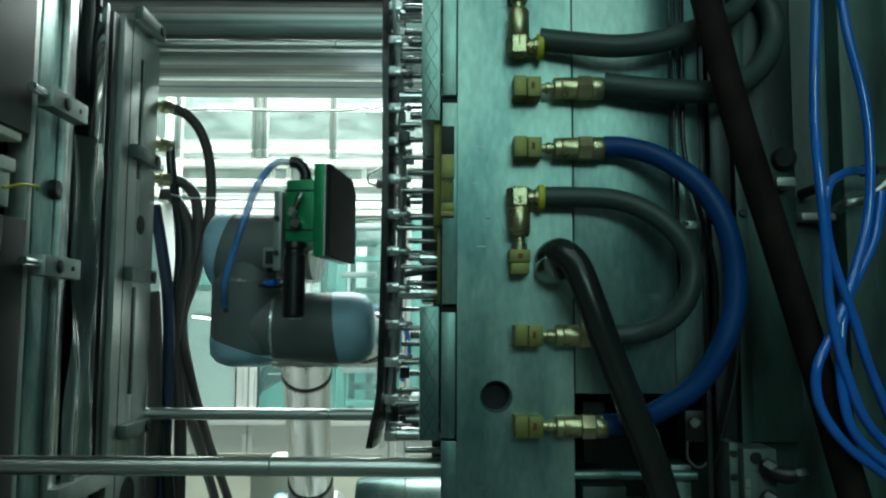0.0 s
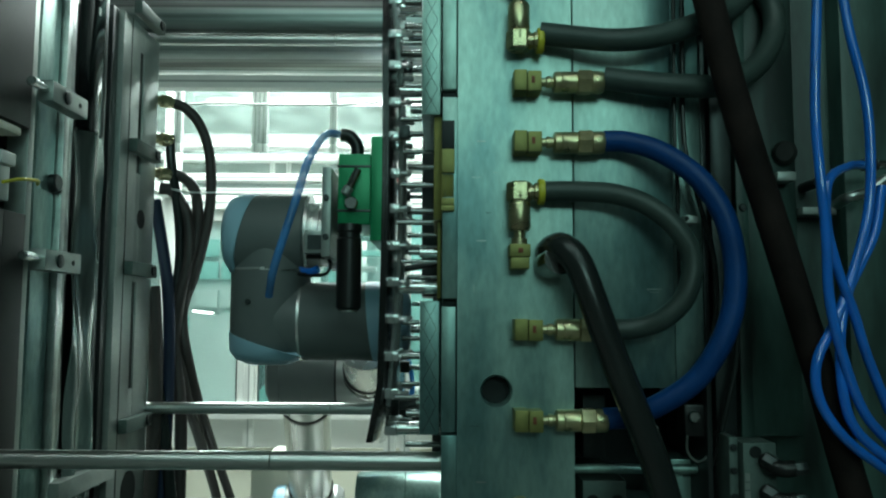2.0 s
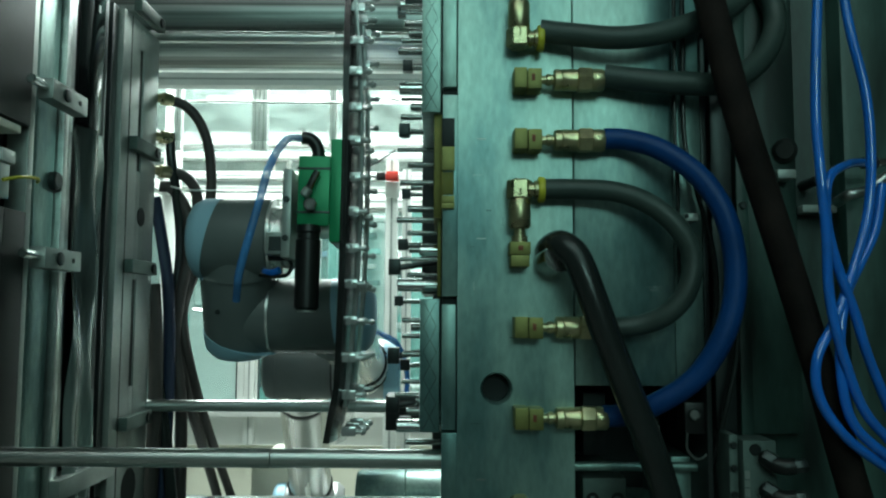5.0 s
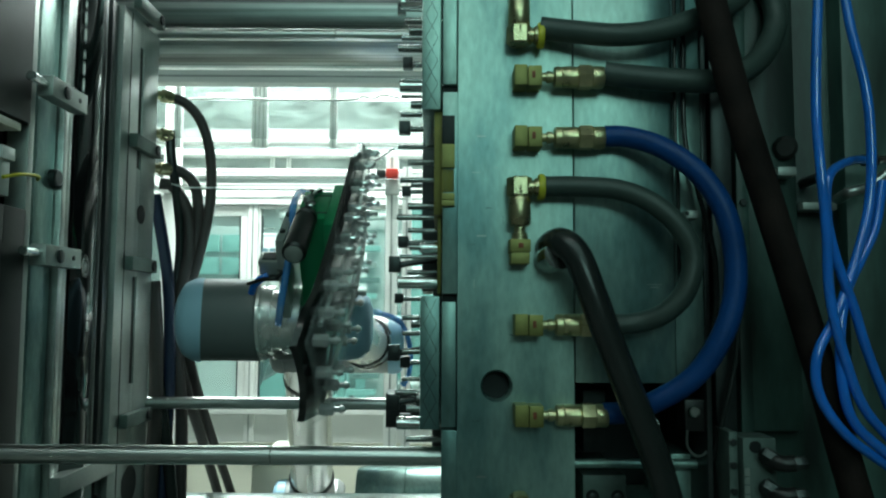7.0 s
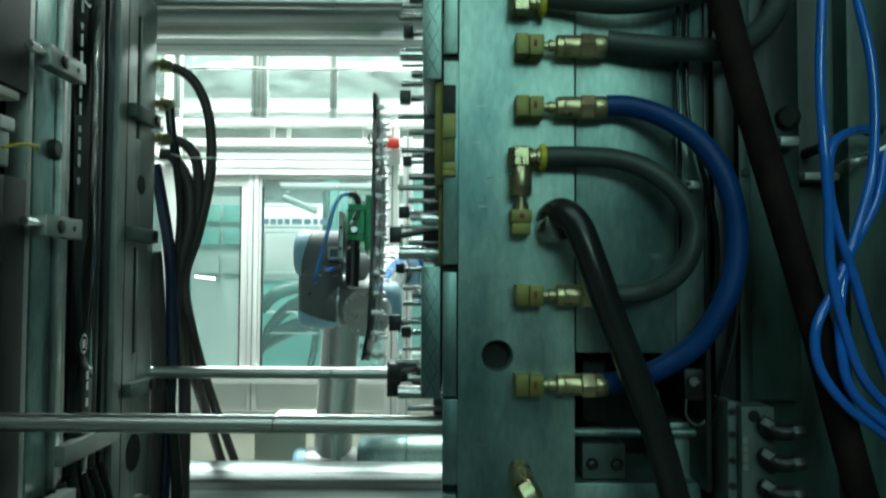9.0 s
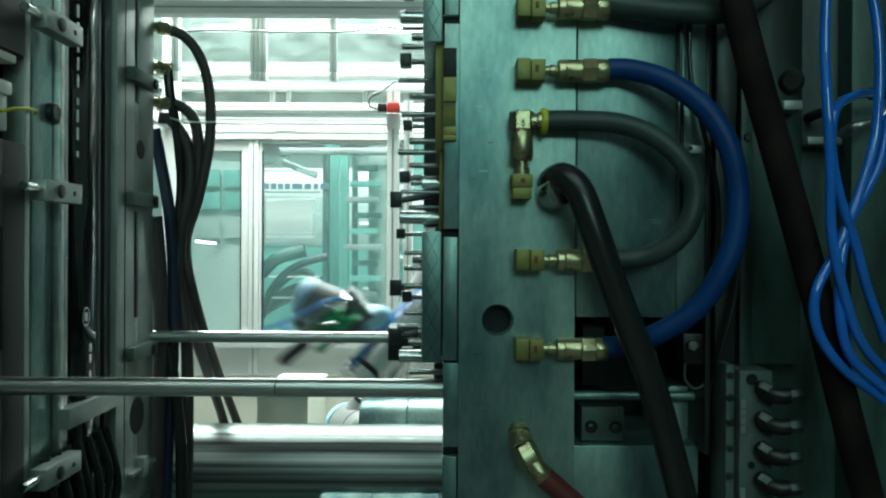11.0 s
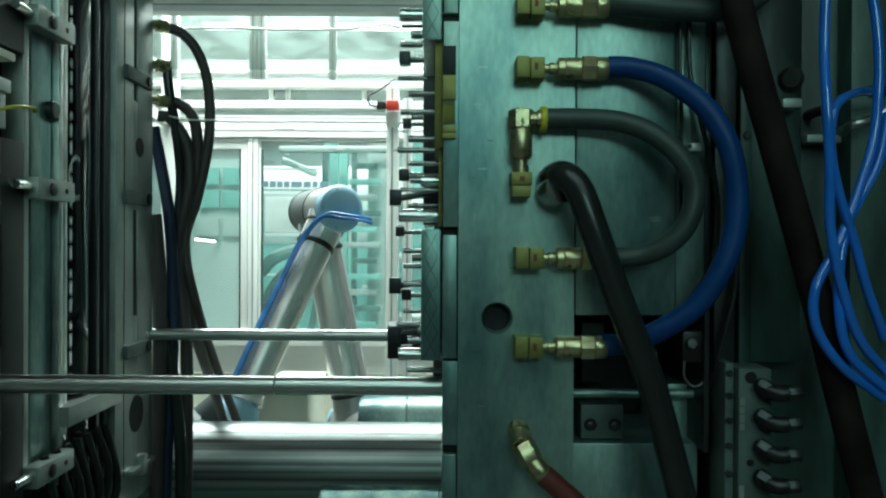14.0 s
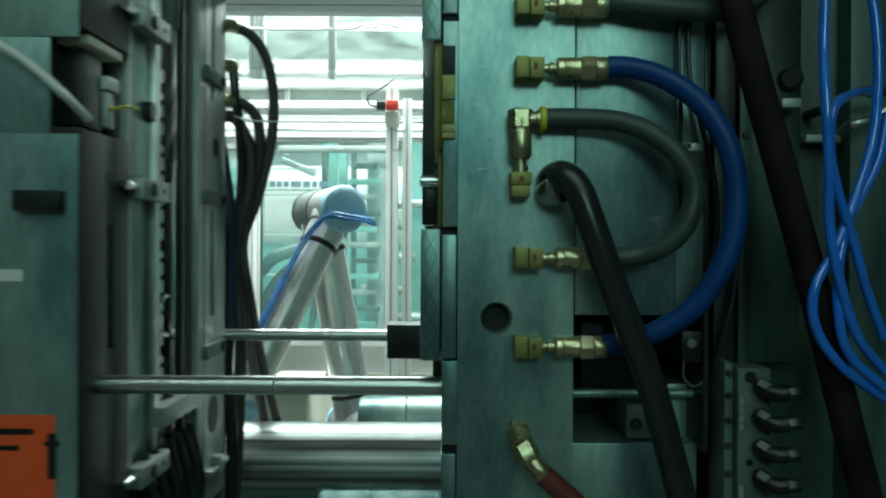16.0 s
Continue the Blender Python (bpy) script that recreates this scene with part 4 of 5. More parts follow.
part("switch_cable", tube([(-0.2396, 2.8500, 1.9943), (-0.2661, 2.8500, 2.0044), (-0.2683, 2.8500, 2.0348), (-0.2265, 2.8600, 2.0614), (-0.1769, 2.8800, 2.1025)], 0.004, 8), BLACK, gate)

# hanging clear sheet with its rail in front of the cell roof
sheetc = thing("clear_guard_sheet", (-0.6, 2.3, 1.7), "scratched clear plastic guard sheet on a white rail", "guard")
profile("rail", -1.9, 0.4, 2.28, 2.33, 2.1687, 2.2064, sheetc)
profile("rail", -1.9, 0.4, 2.34, 2.40, 2.2366, 2.2567, sheetc)
pl = part("sheet", box(-1.9, 0.3, 2.50, 2.505, 2.0505, 2.1841, 0), POLY, sheetc)
pl.visible_shadow = False
part("sheet_edge", tube([(-0.9086, 2.4900, 2.1696), (-0.7221, 2.4900, 2.1777), (-0.5089, 2.4900, 2.1735), (-0.2958, 2.4900, 2.1763), (-0.2603, 2.4900, 2.1872), (-0.2247, 2.4900, 2.1802), (-0.1893, 2.4900, 2.1911), (-0.1359, 2.4900, 2.1807)], 0.004, 8), WHITE, sheetc)
for u in (440, 455, 300, 580):
    x = (u - 784) / 1400 * 2.6
    profile("upright", x, x + 0.024, 2.60, 2.63, 2.0448, 2.3040, sheetc)
for k in range(10):
    a = rnd.uniform(-0.85, -0.15)
    z = rnd.uniform(1.74, 1.86)
    part("glue_streak", box(a, a + rnd.uniform(0.01, 0.07), 2.496, 2.499, z, z + 0.004, 0), WHITE, sheetc)
side = thing("cell_side_frame", (-1.1, 2.9, 0), "white aluminium side frame of the robot cell", "frame")
for z in (2.2102, 2.0150):
    part("side_rail", box(-1.16, -1.12, 1.9, 3.36, z - 0.03, z + 0.01, 0.003), WHITE, side)
part("side_post", box(-1.17, -1.11, 3.28, 3.34, 0, 2.6, 0.003), WHITE, side)

# roof lights of the cell and of the hall behind
# last two hang out of view, added for bright reflected lines on bars and rods
for y, z in ((3.0, 3.2), (4.9, 3.3), (6.6, 3.3), (-0.9, 4.3), (-2.7, 4.3)):
    l = thing("strip_light", (-0.6, y, z), "bright white fluorescent strip light", "lamp", "strip lights")
    part("housing", box(-2.1, 1.0, y - 0.08, y + 0.08, z + 0.03, z + 0.09, 0.005), WHITE, l)
    for x in (-1.6, 0.5):
        part("hanger", rod((x, y, z + 0.08), (x, y, 5.0), 0.006, 8), STEEL_LIGHT, l)
    part("tube_light", rod((-2.0, y, z), (0.9, y, z), 0.02 if y > 0 else 0.045, 16), LIGHT_STRIP, l)
for z in (2.62, 2.9):
    part("roof_rail", box(-2.2, 1.6, 3.5, 3.54, z, z + 0.04, 0.003), WHITE, cell)

# ---- neighbouring machines seen through the glass ----
far = thing("far_machine", (-1.2, 5.2, 0), "pale teal painted moulding machine beyond the glass", "machine")
part("body", box(-1.9, 1.4, 5.4, 6.2, 0, 1.50, 0.02), TEAL_PAINT, far)
part("motor", rod((-1.62, 5.2, 1.36), (-1.38, 5.2, 1.36), 0.10, 28, 0.01), TEAL_PAINT, far)
part("gearbox", box(-1.72, -1.32, 5.05, 5.35, 0.85, 1.24, 0.02), TEAL_PAINT, far)
part("cabinet", box(-0.20, 0.02, 5.0, 5.3, 0, 2.15, 0.01), TEAL_PAINT, far)
part("upper_frame", box(-2.0, 1.5, 5.6, 5.9, 1.85, 2.05, 0.01), WHITE, far)
part("window_strip", box(-1.9, 1.4, 5.385, 5.40, 1.52, 1.84, 0.002), PALE, far)
for k, (x, z) in enumerate(((-0.52, 1.62), (-0.45, 1.42), (-0.50, 1.22), (-0.40, 1.05), (-0.35, 1.75))):
    part("pipe", rod((x, 4.9, z), (x + 0.28, 4.9, z), 0.03, 16, 0.004), STEEL_LIGHT, far)
    part("flange", rod((x + 0.10, 4.9, z), (x + 0.13, 4.9, z), 0.06, 20, 0.004), STEEL_DARK, far)
part("hose_loop", tube([(-1.15, 4.8, 1.0), (-1.0, 4.75, 1.25), (-0.82, 4.7, 1.35), (-0.75, 4.7, 1.2), (-0.80, 4.7, 0.9)], 0.022, 10), RUBBER, far)
part("conveyor", tube([(-1.2, 4.75, 1.05), (-0.95, 4.75, 1.2), (-0.7, 4.75, 1.28)], 0.05, 10), STEEL_DARK, far)
part("stand", box(-1.25, -0.35, 4.6, 5.0, 0, 0.9, 0.01), WHITE, far)
part("post", box(-0.72, -0.64, 4.8, 4.86, 0, 2.2, 0.004), TEAL_PAINT, far)
# denser machinery behind the glass
duct = thing("machine_ducts", (-0.9, 4.4, 0), "grey-green pipes, ducts and frames of another machine", "machine")
part("duct", rod((-0.9099, 4.4, 2.0266), (-0.2655, 4.4, 2.0266), 0.02, 12), PALE, duct)
part("duct", rod((-0.9145, 4.5, 1.9776), (-0.7216, 4.5, 1.8973), 0.018, 12), PALE, duct)
for u, w in ((-0.7048, 0.035), (-0.6062, 0.05), (-0.5339, 0.03)):
    part("column", box(u, u + w, 4.6, 4.66, 0, 2.0637, 0.004), TEAL_PAINT if w > 0.04 else DARK_PAINT, duct)
part("panel", box(-0.4291, -0.3230, 4.5, 4.54, 0, 2.0739, 0.004), PALE, duct)
for k in range(11):
    z = 1.9513 - 0.088 * k
    part("machine_block", box(-0.4918 - 0.03 * (k % 3), -0.3661 + 0.02 * (k % 2), 4.38, 4.46, z - 0.03, z, 0.004), (DARK_PAINT, TEAL_PAINT, STEEL_LIGHT)[k % 3], duct)
for k in range(7):
    z = 1.9294 - 0.12 * k
    part("shelf_rail", box(-1.0367, -0.7023, 4.48, 4.50, z - 0.008, z, 0.001), (PALE, TEAL_PAINT, WHITE)[k % 3], duct)
part("belt", tube([(-0.9671, 4.2000, 1.3499), (-0.8834, 4.2000, 1.4314), (-0.7335, 4.2000, 1.4772)], 0.035, 10), DARK_PAINT, duct)
part("belt_frame", tube([(-0.9661, 4.2000, 1.1158), (-0.9127, 4.2000, 1.2662), (-0.7932, 4.2000, 1.3868), (-0.6134, 4.2000, 1.4478)], 0.02, 10), STEEL_DARK, duct)
part("white_box", box(-1.0559, -0.7805, 4.7, 4.8, 1.5459, 1.7808, 0.006), WHITE, duct)
for u, v in ((350, 300), (350, 340), (395, 300), (395, 340), (350, 390), (395, 390)):
    x, z = (u - 784) / 1400 * 4.6, 1.5 - (v - 434) / 1400 * 4.6
    part("cabinet_door", box(x, x + 0.13, 4.58, 4.60, z - 0.10, z, 0.004), (PALE, TEAL_PAINT)[(u + v) // 10 % 2], duct)
part("cabinet_frame", box(-1.4670, -1.1633, 4.62, 4.66, 0, 1.9903, 0.004), PALE, duct)
# a lamp's reflected streak made as a glowing bar on an added bracket
glint = thing("small_strip_light", (-1.2980, 4.3000, 1.5168), "short glowing bar in place of a lamp's white reflection", "lamp")
part("tube_light", rod((-1.3471, 4.3000, 1.5227), (-1.2365, 4.3000, 1.5109), 0.006, 10), LIGHT_STRIP, glint)
part("bracket", box(-1.3100, -1.2915, 4.31, 4.60, 1.5052, 1.5175, 0.001), STEEL_LIGHT, glint)
setting("wall_bright", box(-4, 3, 7.2, 7.3, 0, 5, 0), PALE, "white hall wall with strip lights", "wall")
for k in range(5):
    part("roof_beam", box(-3, 2, 3.7 + 0.6 * k, 3.76 + 0.6 * k, 2.3 + 0.12 * k, 2.36 + 0.12 * k, 0.004), WHITE, cell)

# box and cable beside the robot's foot
table = thing("robot_pedestal", (-0.294, 2.508, 0), "cream painted pedestal under the robot arm", "pedestal")
part("column", box(-0.424, -0.164, 2.37, 2.65, 0, 0.773, 0.008), CREAM, table)
part("top_plate", box(-0.444, -0.144, 2.35, 2.67, 0.773, 0.785, 0.004), STEEL_LIGHT, table)
crate = thing("cream_cabinet", (-0.5284, 2.6, 0), "cream painted control cabinet on the floor", "cabinet")
part("body", box(-0.5884, -0.4259, 2.5, 2.9, 0, 1.0240, 0.006), CREAM, crate)
part("lid", box(-0.5920, -0.4223, 2.49, 2.91, 1.0240, 1.0311, 0.003), CREAM, crate)


# ---- robot arm ----
FOOT = Vector((-0.294, 2.508, 0.905))
ARM = 1.14      # the arm's tubes and joints are this much larger than drawn
L1, L2, SHIFT = 0.62, 0.565, 0.135
robot = thing("industrial_robot", FOOT, "grey and pale blue six-joint robot arm on a pedestal", "robot")
ORIGIN[robot] = Vector((0, 0, 0))


def joint(name, bm, material, parent, label=""):
    ORIGIN[parent] = Vector((0, 0, 0))
    return part(name, bm, material, parent, label)


def oblique(p0, p1, profile, lean, k, seg=48):
    """A turned cap whose open rim is cut askew: it reaches k further on the side of lean."""
    bm = turned(p0, p1, profile, seg)
    bm.verts.ensure_lookup_table()
    way = (Vector(p0) - Vector(p1)).normalized()
    r = profile[0][1]
    for v in bm.verts[:seg]:
        v.co += way * k * (v.co - Vector(p0)).dot(Vector(lean)) / r
    return bm


base = joint("base", turned((0, 0, -0.10), (0, 0, 0.0), [(0, 0.095), (0.25, 0.095), (0.3, 0.08), (1, 0.075)], 40), SILVER_JOINT, robot)
part("bolt_ring", turned((0, 0, -0.105), (0, 0, -0.085), [(0, 0.105), (1, 0.105)], 40), ALU, base)
shoulder = joint("shoulder", turned((-0.075, 0, 0), (0.085, 0, 0), [(0, 0.058), (0.06, 0.064), (0.9, 0.064), (1, 0.05)], 40), SILVER_JOINT, robot)
part("cap", turned((-0.070, 0, 0), (-0.105, 0, 0), [(0, 0.0655), (0.6, 0.064), (0.88, 0.056), (1, 0.040)], 40), BLUE_CAP, shoulder, "pale blue cap")
part("seam", turned((0.02, 0, 0), (0.024, 0, 0), [(0, 0.0648), (1, 0.0648)], 40), BLACK, shoulder)

# tubes lie along local z; their joints carry blue caps
upper_arm = joint("upper_arm", turned((0, 0, -L1), (0, 0, -0.02), [(0, 0.054), (1, 0.053)], 48), ALU, robot, "bright aluminium arm tube")
part("seal_ring", turned((0, 0, -0.118), (0, 0, -0.104), [(0, 0.0535), (0.2, 0.0565), (0.8, 0.0565), (1, 0.0535)], 40), BLACK, upper_arm)
part("end_collar", turned((0, 0, -0.103), (0, 0, -0.03), [(0, 0.0545), (0.5, 0.0545), (1, 0.058)], 40), ALU, upper_arm)
part("seal_ring", turned((0, 0, -L1 + 0.085), (0, 0, -L1 + 0.10), [(0, 0.0545), (0.2, 0.058), (0.8, 0.058), (1, 0.0545)], 40), BLACK, upper_arm)
part("foot_collar", turned((0, 0, -L1 - 0.02), (0, 0, -L1 + 0.084), [(0, 0.062), (0.6, 0.060), (1, 0.0555)], 40), SILVER_JOINT, upper_arm)
# elbow: the upper arm's housing with its blue cap, a seam, then the forearm's housing
elbow = joint("elbow", turned((-0.050, 0, 0), (0.068, 0, 0), [(0, 0.061), (0.5, 0.062), (1, 0.062)], 48), GREY_JOINT, robot)
part("cap", turned((-0.046, 0, 0), (-0.076, 0, 0), [(0, 0.0635), (0.45, 0.0630), (0.8, 0.058), (1, 0.046)], 48), GREY_JOINT, elbow)
part("seam", turned((0.066, 0, 0), (0.070, 0, 0), [(0, 0.0628), (1, 0.0628)], 48), BLACK, elbow)
part("near_housing", turned((0.070, 0, 0), (SHIFT + 0.046, 0, 0), [(0, 0.061), (0.9, 0.062), (1, 0.060)], 48), SILVER_JOINT, elbow)
part("cap", turned((SHIFT + 0.040, 0, 0), (SHIFT + 0.074, 0, 0), [(0, 0.0640), (0.5, 0.0635), (0.8, 0.060), (0.95, 0.052), (1, 0.046)], 48), BLUE_CAP, elbow, "pale blue cap")
for k in range(5):
    a = 2 * math.pi * k / 5 + 0.4
    part("screw", rod((SHIFT + 0.068, 0.050 * math.cos(a), 0.050 * math.sin(a)), (SHIFT + 0.0725, 0.050 * math.cos(a), 0.050 * math.sin(a)), 0.0038, 10, 0.0005), STEEL_DARK, elbow)
forearm = joint("forearm", turned((0, 0, 0.02), (0, 0, L2 - 0.02), [(0, 0.048), (1, 0.045)], 48), ALU, robot, "bright aluminium arm tube")
part("seal_ring", turned((0, 0, 0.105), (0, 0, 0.12), [(0, 0.0485), (0.2, 0.0515), (0.8, 0.0515), (1, 0.0485)], 40), BLACK, forearm)
part("end_collar", turned((0, 0, 0.03), (0, 0, 0.104), [(0, 0.057), (0.5, 0.0505), (1, 0.0490)], 40), ALU, forearm)
part("rim", turned((0, 0, 0.052), (0, 0, 0.058), [(0, 0.0545), (1, 0.0545)], 40), BLACK, forearm)
part("seal_ring", turned((0, 0, L2 - 0.055), (0, 0, L2 - 0.042), [(0, 0.046), (0.2, 0.049), (0.8, 0.049), (1, 0.046)], 40), BLACK, forearm)
part("end_collar", turned((0, 0, L2 - 0.041), (0, 0, L2 - 0.01), [(0, 0.0475), (0.6, 0.048), (1, 0.053)], 40), ALU, forearm)
part("air_tube", tube([(0.012, 0.048, L2 - 0.03), (0.016, 0.052, L2 * 0.7), (0.020, 0.052, L2 * 0.4), (0.034, 0.055, 0.14), (0.070, 0.044, 0.065), (0.088, -0.005, 0.040), (0.088, -0.055, 0.018), (0.075, -0.090, 0.004)], 0.0052, 10), AIR_TUBE, forearm, "blue air tube")
part("air_tube", tube([(0.022, 0.046, L2 - 0.03), (0.026, 0.049, L2 * 0.7), (0.030, 0.049, L2 * 0.4), (0.044, 0.050, 0.13), (0.076, 0.036, 0.052), (0.090, -0.012, 0.028), (0.086, -0.060, 0.006), (0.070, -0.086, -0.006)], 0.0046, 10), AIR_TUBE, forearm, "blue air tube")
for piece in (base, shoulder, upper_arm, elbow, forearm):
    for ob in (piece, *piece.children):
        ob.data.transform(Matrix.Scale(ARM, 4))
# wrist bodies: housings with caps cut askew and bright seams
wrist_1 = joint("wrist_joint", turned((-0.004, 0, 0), (0.100, 0, 0), [(0, 0.0545), (0.04, 0.056), (1, 0.056)], 48), GREY_JOINT, robot)
part("cap", oblique((0.092, 0, 0), (0.150, 0, 0), [(0, 0.0572), (0.4, 0.0570), (0.75, 0.053), (0.93, 0.043), (1, 0.030)], (0, 0, 1), 0.006), BLUE_CAP, wrist_1, "pale blue cap")
part("seam", turned((-0.006, 0, 0), (-0.002, 0, 0), [(0, 0.0567), (1, 0.0567)], 48), ALU, wrist_1)
wrist_2 = joint("wrist_joint", turned((0, 0, -0.058), (0, 0, 0.066), [(0, 0.040), (0.07, 0.050), (0.2, 0.0565), (1, 0.0565)], 48), GREY_JOINT, robot)
part("side_hub", turned((0, 0, -0.007), (0.050, 0, -0.007), [(0, 0.054), (1, 0.0555)], 48), GREY_JOINT, wrist_2)
part("cap", oblique((0, 0, -0.040), (0, 0, -0.068), [(0, 0.0580), (0.35, 0.0560), (0.75, 0.047), (1, 0.030)], (-1, 0, 0), 0.019), BLUE_CAP, wrist_2, "pale blue cap")
part("seam", turned((0, 0, 0.064), (0, 0, 0.0675), [(0, 0.0575), (1, 0.0575)], 48), ALU, wrist_2)
part("bolt", rod((-0.020, -0.0570, 0.020), (-0.020, -0.0540, 0.020), 0.004, 12, 0.0006), STEEL_DARK, wrist_2)
wrist_3 = joint("wrist_joint", turned((-0.052, 0, 0), (0.048, 0, 0), [(0, 0.057), (0.1, 0.060), (0.95, 0.060), (1, 0.056)], 48), GREY_JOINT, robot)
part("under_hub", turned((-0.005, 0, 0), (-0.005, 0, -0.050), [(0, 0.055), (1, 0.0575)], 48), GREY_JOINT, wrist_3)
part("cap", oblique((-0.043, 0, 0), (-0.071, 0, 0), [(0, 0.0614), (0.3, 0.0608), (0.75, 0.055), (1, 0.044)], (0, 0, 1), 0.0150), BLUE_CAP, wrist_3, "pale blue cap")
part("seam", turned((0.046, 0, 0), (0.050, 0, 0), [(0, 0.0602), (1, 0.0602)], 48), ALU, wrist_3)
part("tool_flange", turned((0.050, 0, 0), (0.074, 0, 0), [(0, 0.050), (0.6, 0.050), (0.62, 0.042), (1, 0.042)], 36), ALU, wrist_3, "bright aluminium tool flange")

# ---- vacuum gripper: origin at the middle of its plate, x outwards ----
gripper = thing("vacuum_gripper", (0, 0, 0), "green vacuum gripper with black foam pad and air tube", "gripper")
part("plate", box(-0.009, 0.007, -0.083, 0.075, -0.066, 0.066, 0.002), GREEN, gripper)
foam = bmesh.new()
outline = [(-0.082, -0.065), (0.074, -0.065), (0.074, 0.045), (0.052, 0.065), (-0.082, 0.065)]
faces_ = [[foam.verts.new((x, y, z)) for y, z in outline] for x in (0.0072, 0.0150)]
foam.faces.new(faces_[0][::-1]), foam.faces.new(faces_[1])
for k in range(5):
    foam.faces.new((faces_[0][k], faces_[0][(k + 1) % 5], faces_[1][(k + 1) % 5], faces_[1][k]))
bmesh.ops.recalc_face_normals(foam, faces=foam.faces)
part("foam_pad", foam, FOAM, gripper, "black foam suction pad")
part("foam_tape", box(0.0066, 0.0082, -0.0834, 0.0754, -0.0664, 0.0664, 0), WHITE, gripper)
blk = part("valve_block", box(-0.050, -0.009, -0.082, 0.060, -0.046, 0.044, 0.003), GREEN, gripper)
part("groove", box(-0.0515, -0.0085, -0.0826, -0.080, -0.030, -0.027, 0.0003), STEEL_DARK, blk)
part("groove", box(-0.0515, -0.0085, -0.0826, -0.080, 0.026, 0.029, 0.0003), STEEL_DARK, blk)
part("valve", rod((-0.032, -0.094, -0.020), (-0.032, -0.080, -0.020), 0.0085, 18), CHROME, blk)
part("lever", tube([(-0.036, -0.091, -0.004), (-0.030, -0.093, 0.008), (-0.024, -0.092, 0.022)], 0.0048, 10), CHROME, blk)
part("lever_knob", rod((-0.040, -0.092, -0.010), (-0.034, -0.092, 0.000), 0.0065, 12), STEEL_LIGHT, blk)
part("mounting_flange", turned((-0.092, 0.085, -0.045), (-0.050, 0.085, -0.045), [(0, 0.044), (0.3, 0.044), (0.35, 0.050), (1, 0.050)], 32), ALU, gripper)
part("clamp_plate", box(-0.072, -0.060, -0.068, 0.090, -0.085, 0.030, 0.002), STEEL_LIGHT, gripper)
for z in (-0.060, -0.010):
    part("clamp_bolt", rod((-0.066, -0.072, z), (-0.066, -0.067, z), 0.004, 10, 0.0005), STEEL_DARK, gripper)
part("silencer", turned((-0.034, -0.085, -0.152), (-0.034, -0.085, -0.046), [(0, 0.0125), (0.03, 0.0155), (0.82, 0.0155), (0.84, 0.0135), (0.90, 0.0135), (0.92, 0.0155), (1, 0.0150)], 28), BLACK, gripper, "black silencer cylinder")
part("silencer_end", rod((-0.034, -0.085, -0.1545), (-0.034, -0.085, -0.1515), 0.0115, 20, 0.001), STEEL_LIGHT, gripper)
part("switch_bracket", box(-0.100, -0.060, -0.012, -0.004, -0.084, -0.078, 0.001), BLACK, gripper)
sw = part("vacuum_switch", box(-0.100, -0.068, -0.032, -0.006, -0.078, -0.048, 0.003), STEEL_LIGHT, gripper, "small vacuum switch with a display")
part("display", box(-0.095, -0.073, -0.0332, -0.0315, -0.073, -0.054, 0), STEEL_DARK, sw)
part("switch_cable", tube([(-0.072, -0.020, -0.078), (-0.066, -0.022, -0.092), (-0.072, -0.022, -0.104), (-0.090, -0.020, -0.106), (-0.110, -0.012, -0.104)], 0.0026, 8), BLACK, gripper)
part("air_tube", tube([(-0.082, -0.022, -0.098), (-0.092, -0.018, -0.101), (-0.102, -0.008, -0.100), (-0.108, 0.006, -0.097)], 0.0052, 12), BLUE_TUBE, gripper, "blue air tube")
part("fitting", tube([(-0.028, -0.060, 0.040), (-0.029, -0.060, 0.058), (-0.038, -0.062, 0.070), (-0.050, -0.064, 0.072)], 0.0085, 12, 4), BLACK, gripper)
grip_tube = part("air_tube", tube([(-0.048, -0.064, 0.072), (-0.066, -0.085, 0.066), (-0.082, -0.110, 0.030), (-0.093, -0.125, -0.018), (-0.106, -0.130, -0.065), (-0.120, -0.120, -0.105), (-0.130, -0.095, -0.135)], 0.0050, 12), AIR_TUBE, gripper, "blue air tube")

# ---- moulded panel: origin in its middle, x towards the mould ----
panel = thing("moulded_panel", (0, 0, 0), "long glossy black moulded panel with clear clips", "panel")
LEN, WID = 0.65, 0.15


def panel_sheet(x_off, thick, inset):
    bm = bmesh.new()
    n, m = 36, 12
    front, rear = [], []
    for a in range(n + 1):
        s = a / n * 2 - 1
        z = s * LEN / 2
        w = (WID / 2 - inset) * (1 - 0.5 * max(0, s - 0.5) / 0.5 - 0.3 * max(0, -s - 0.88) / 0.12)
        bow = -0.006 * s * s - 0.012 * max(0, -s - 0.8) / 0.2
        row = [(x_off + bow - 0.006 * (2 * b / m - 1) ** 2, (2 * b / m - 1) * w, z) for b in range(m + 1)]
        front.append([bm.verts.new(p) for p in row])
        rear.append([bm.verts.new((p[0] - thick, p[1], p[2])) for p in row])
    for a in range(n):
        for b in range(m):
            bm.faces.new((front[a][b], front[a][b + 1], front[a + 1][b + 1], front[a + 1][b]))
            bm.faces.new((rear[a][b], rear[a + 1][b], rear[a + 1][b + 1], rear[a][b + 1]))
    rim = [(a, 0) for a in range(n)] + [(n, b) for b in range(m)] + [(a, m) for a in range(n, 0, -1)] + [(0, b) for b in range(m, 0, -1)]
    for (a, b), (c, d) in zip(rim, rim[1:] + rim[:1]):
        bm.faces.new((front[a][b], front[c][d], rear[c][d], rear[a][b]))
    bmesh.ops.recalc_face_normals(bm, faces=bm.faces)
    return bm


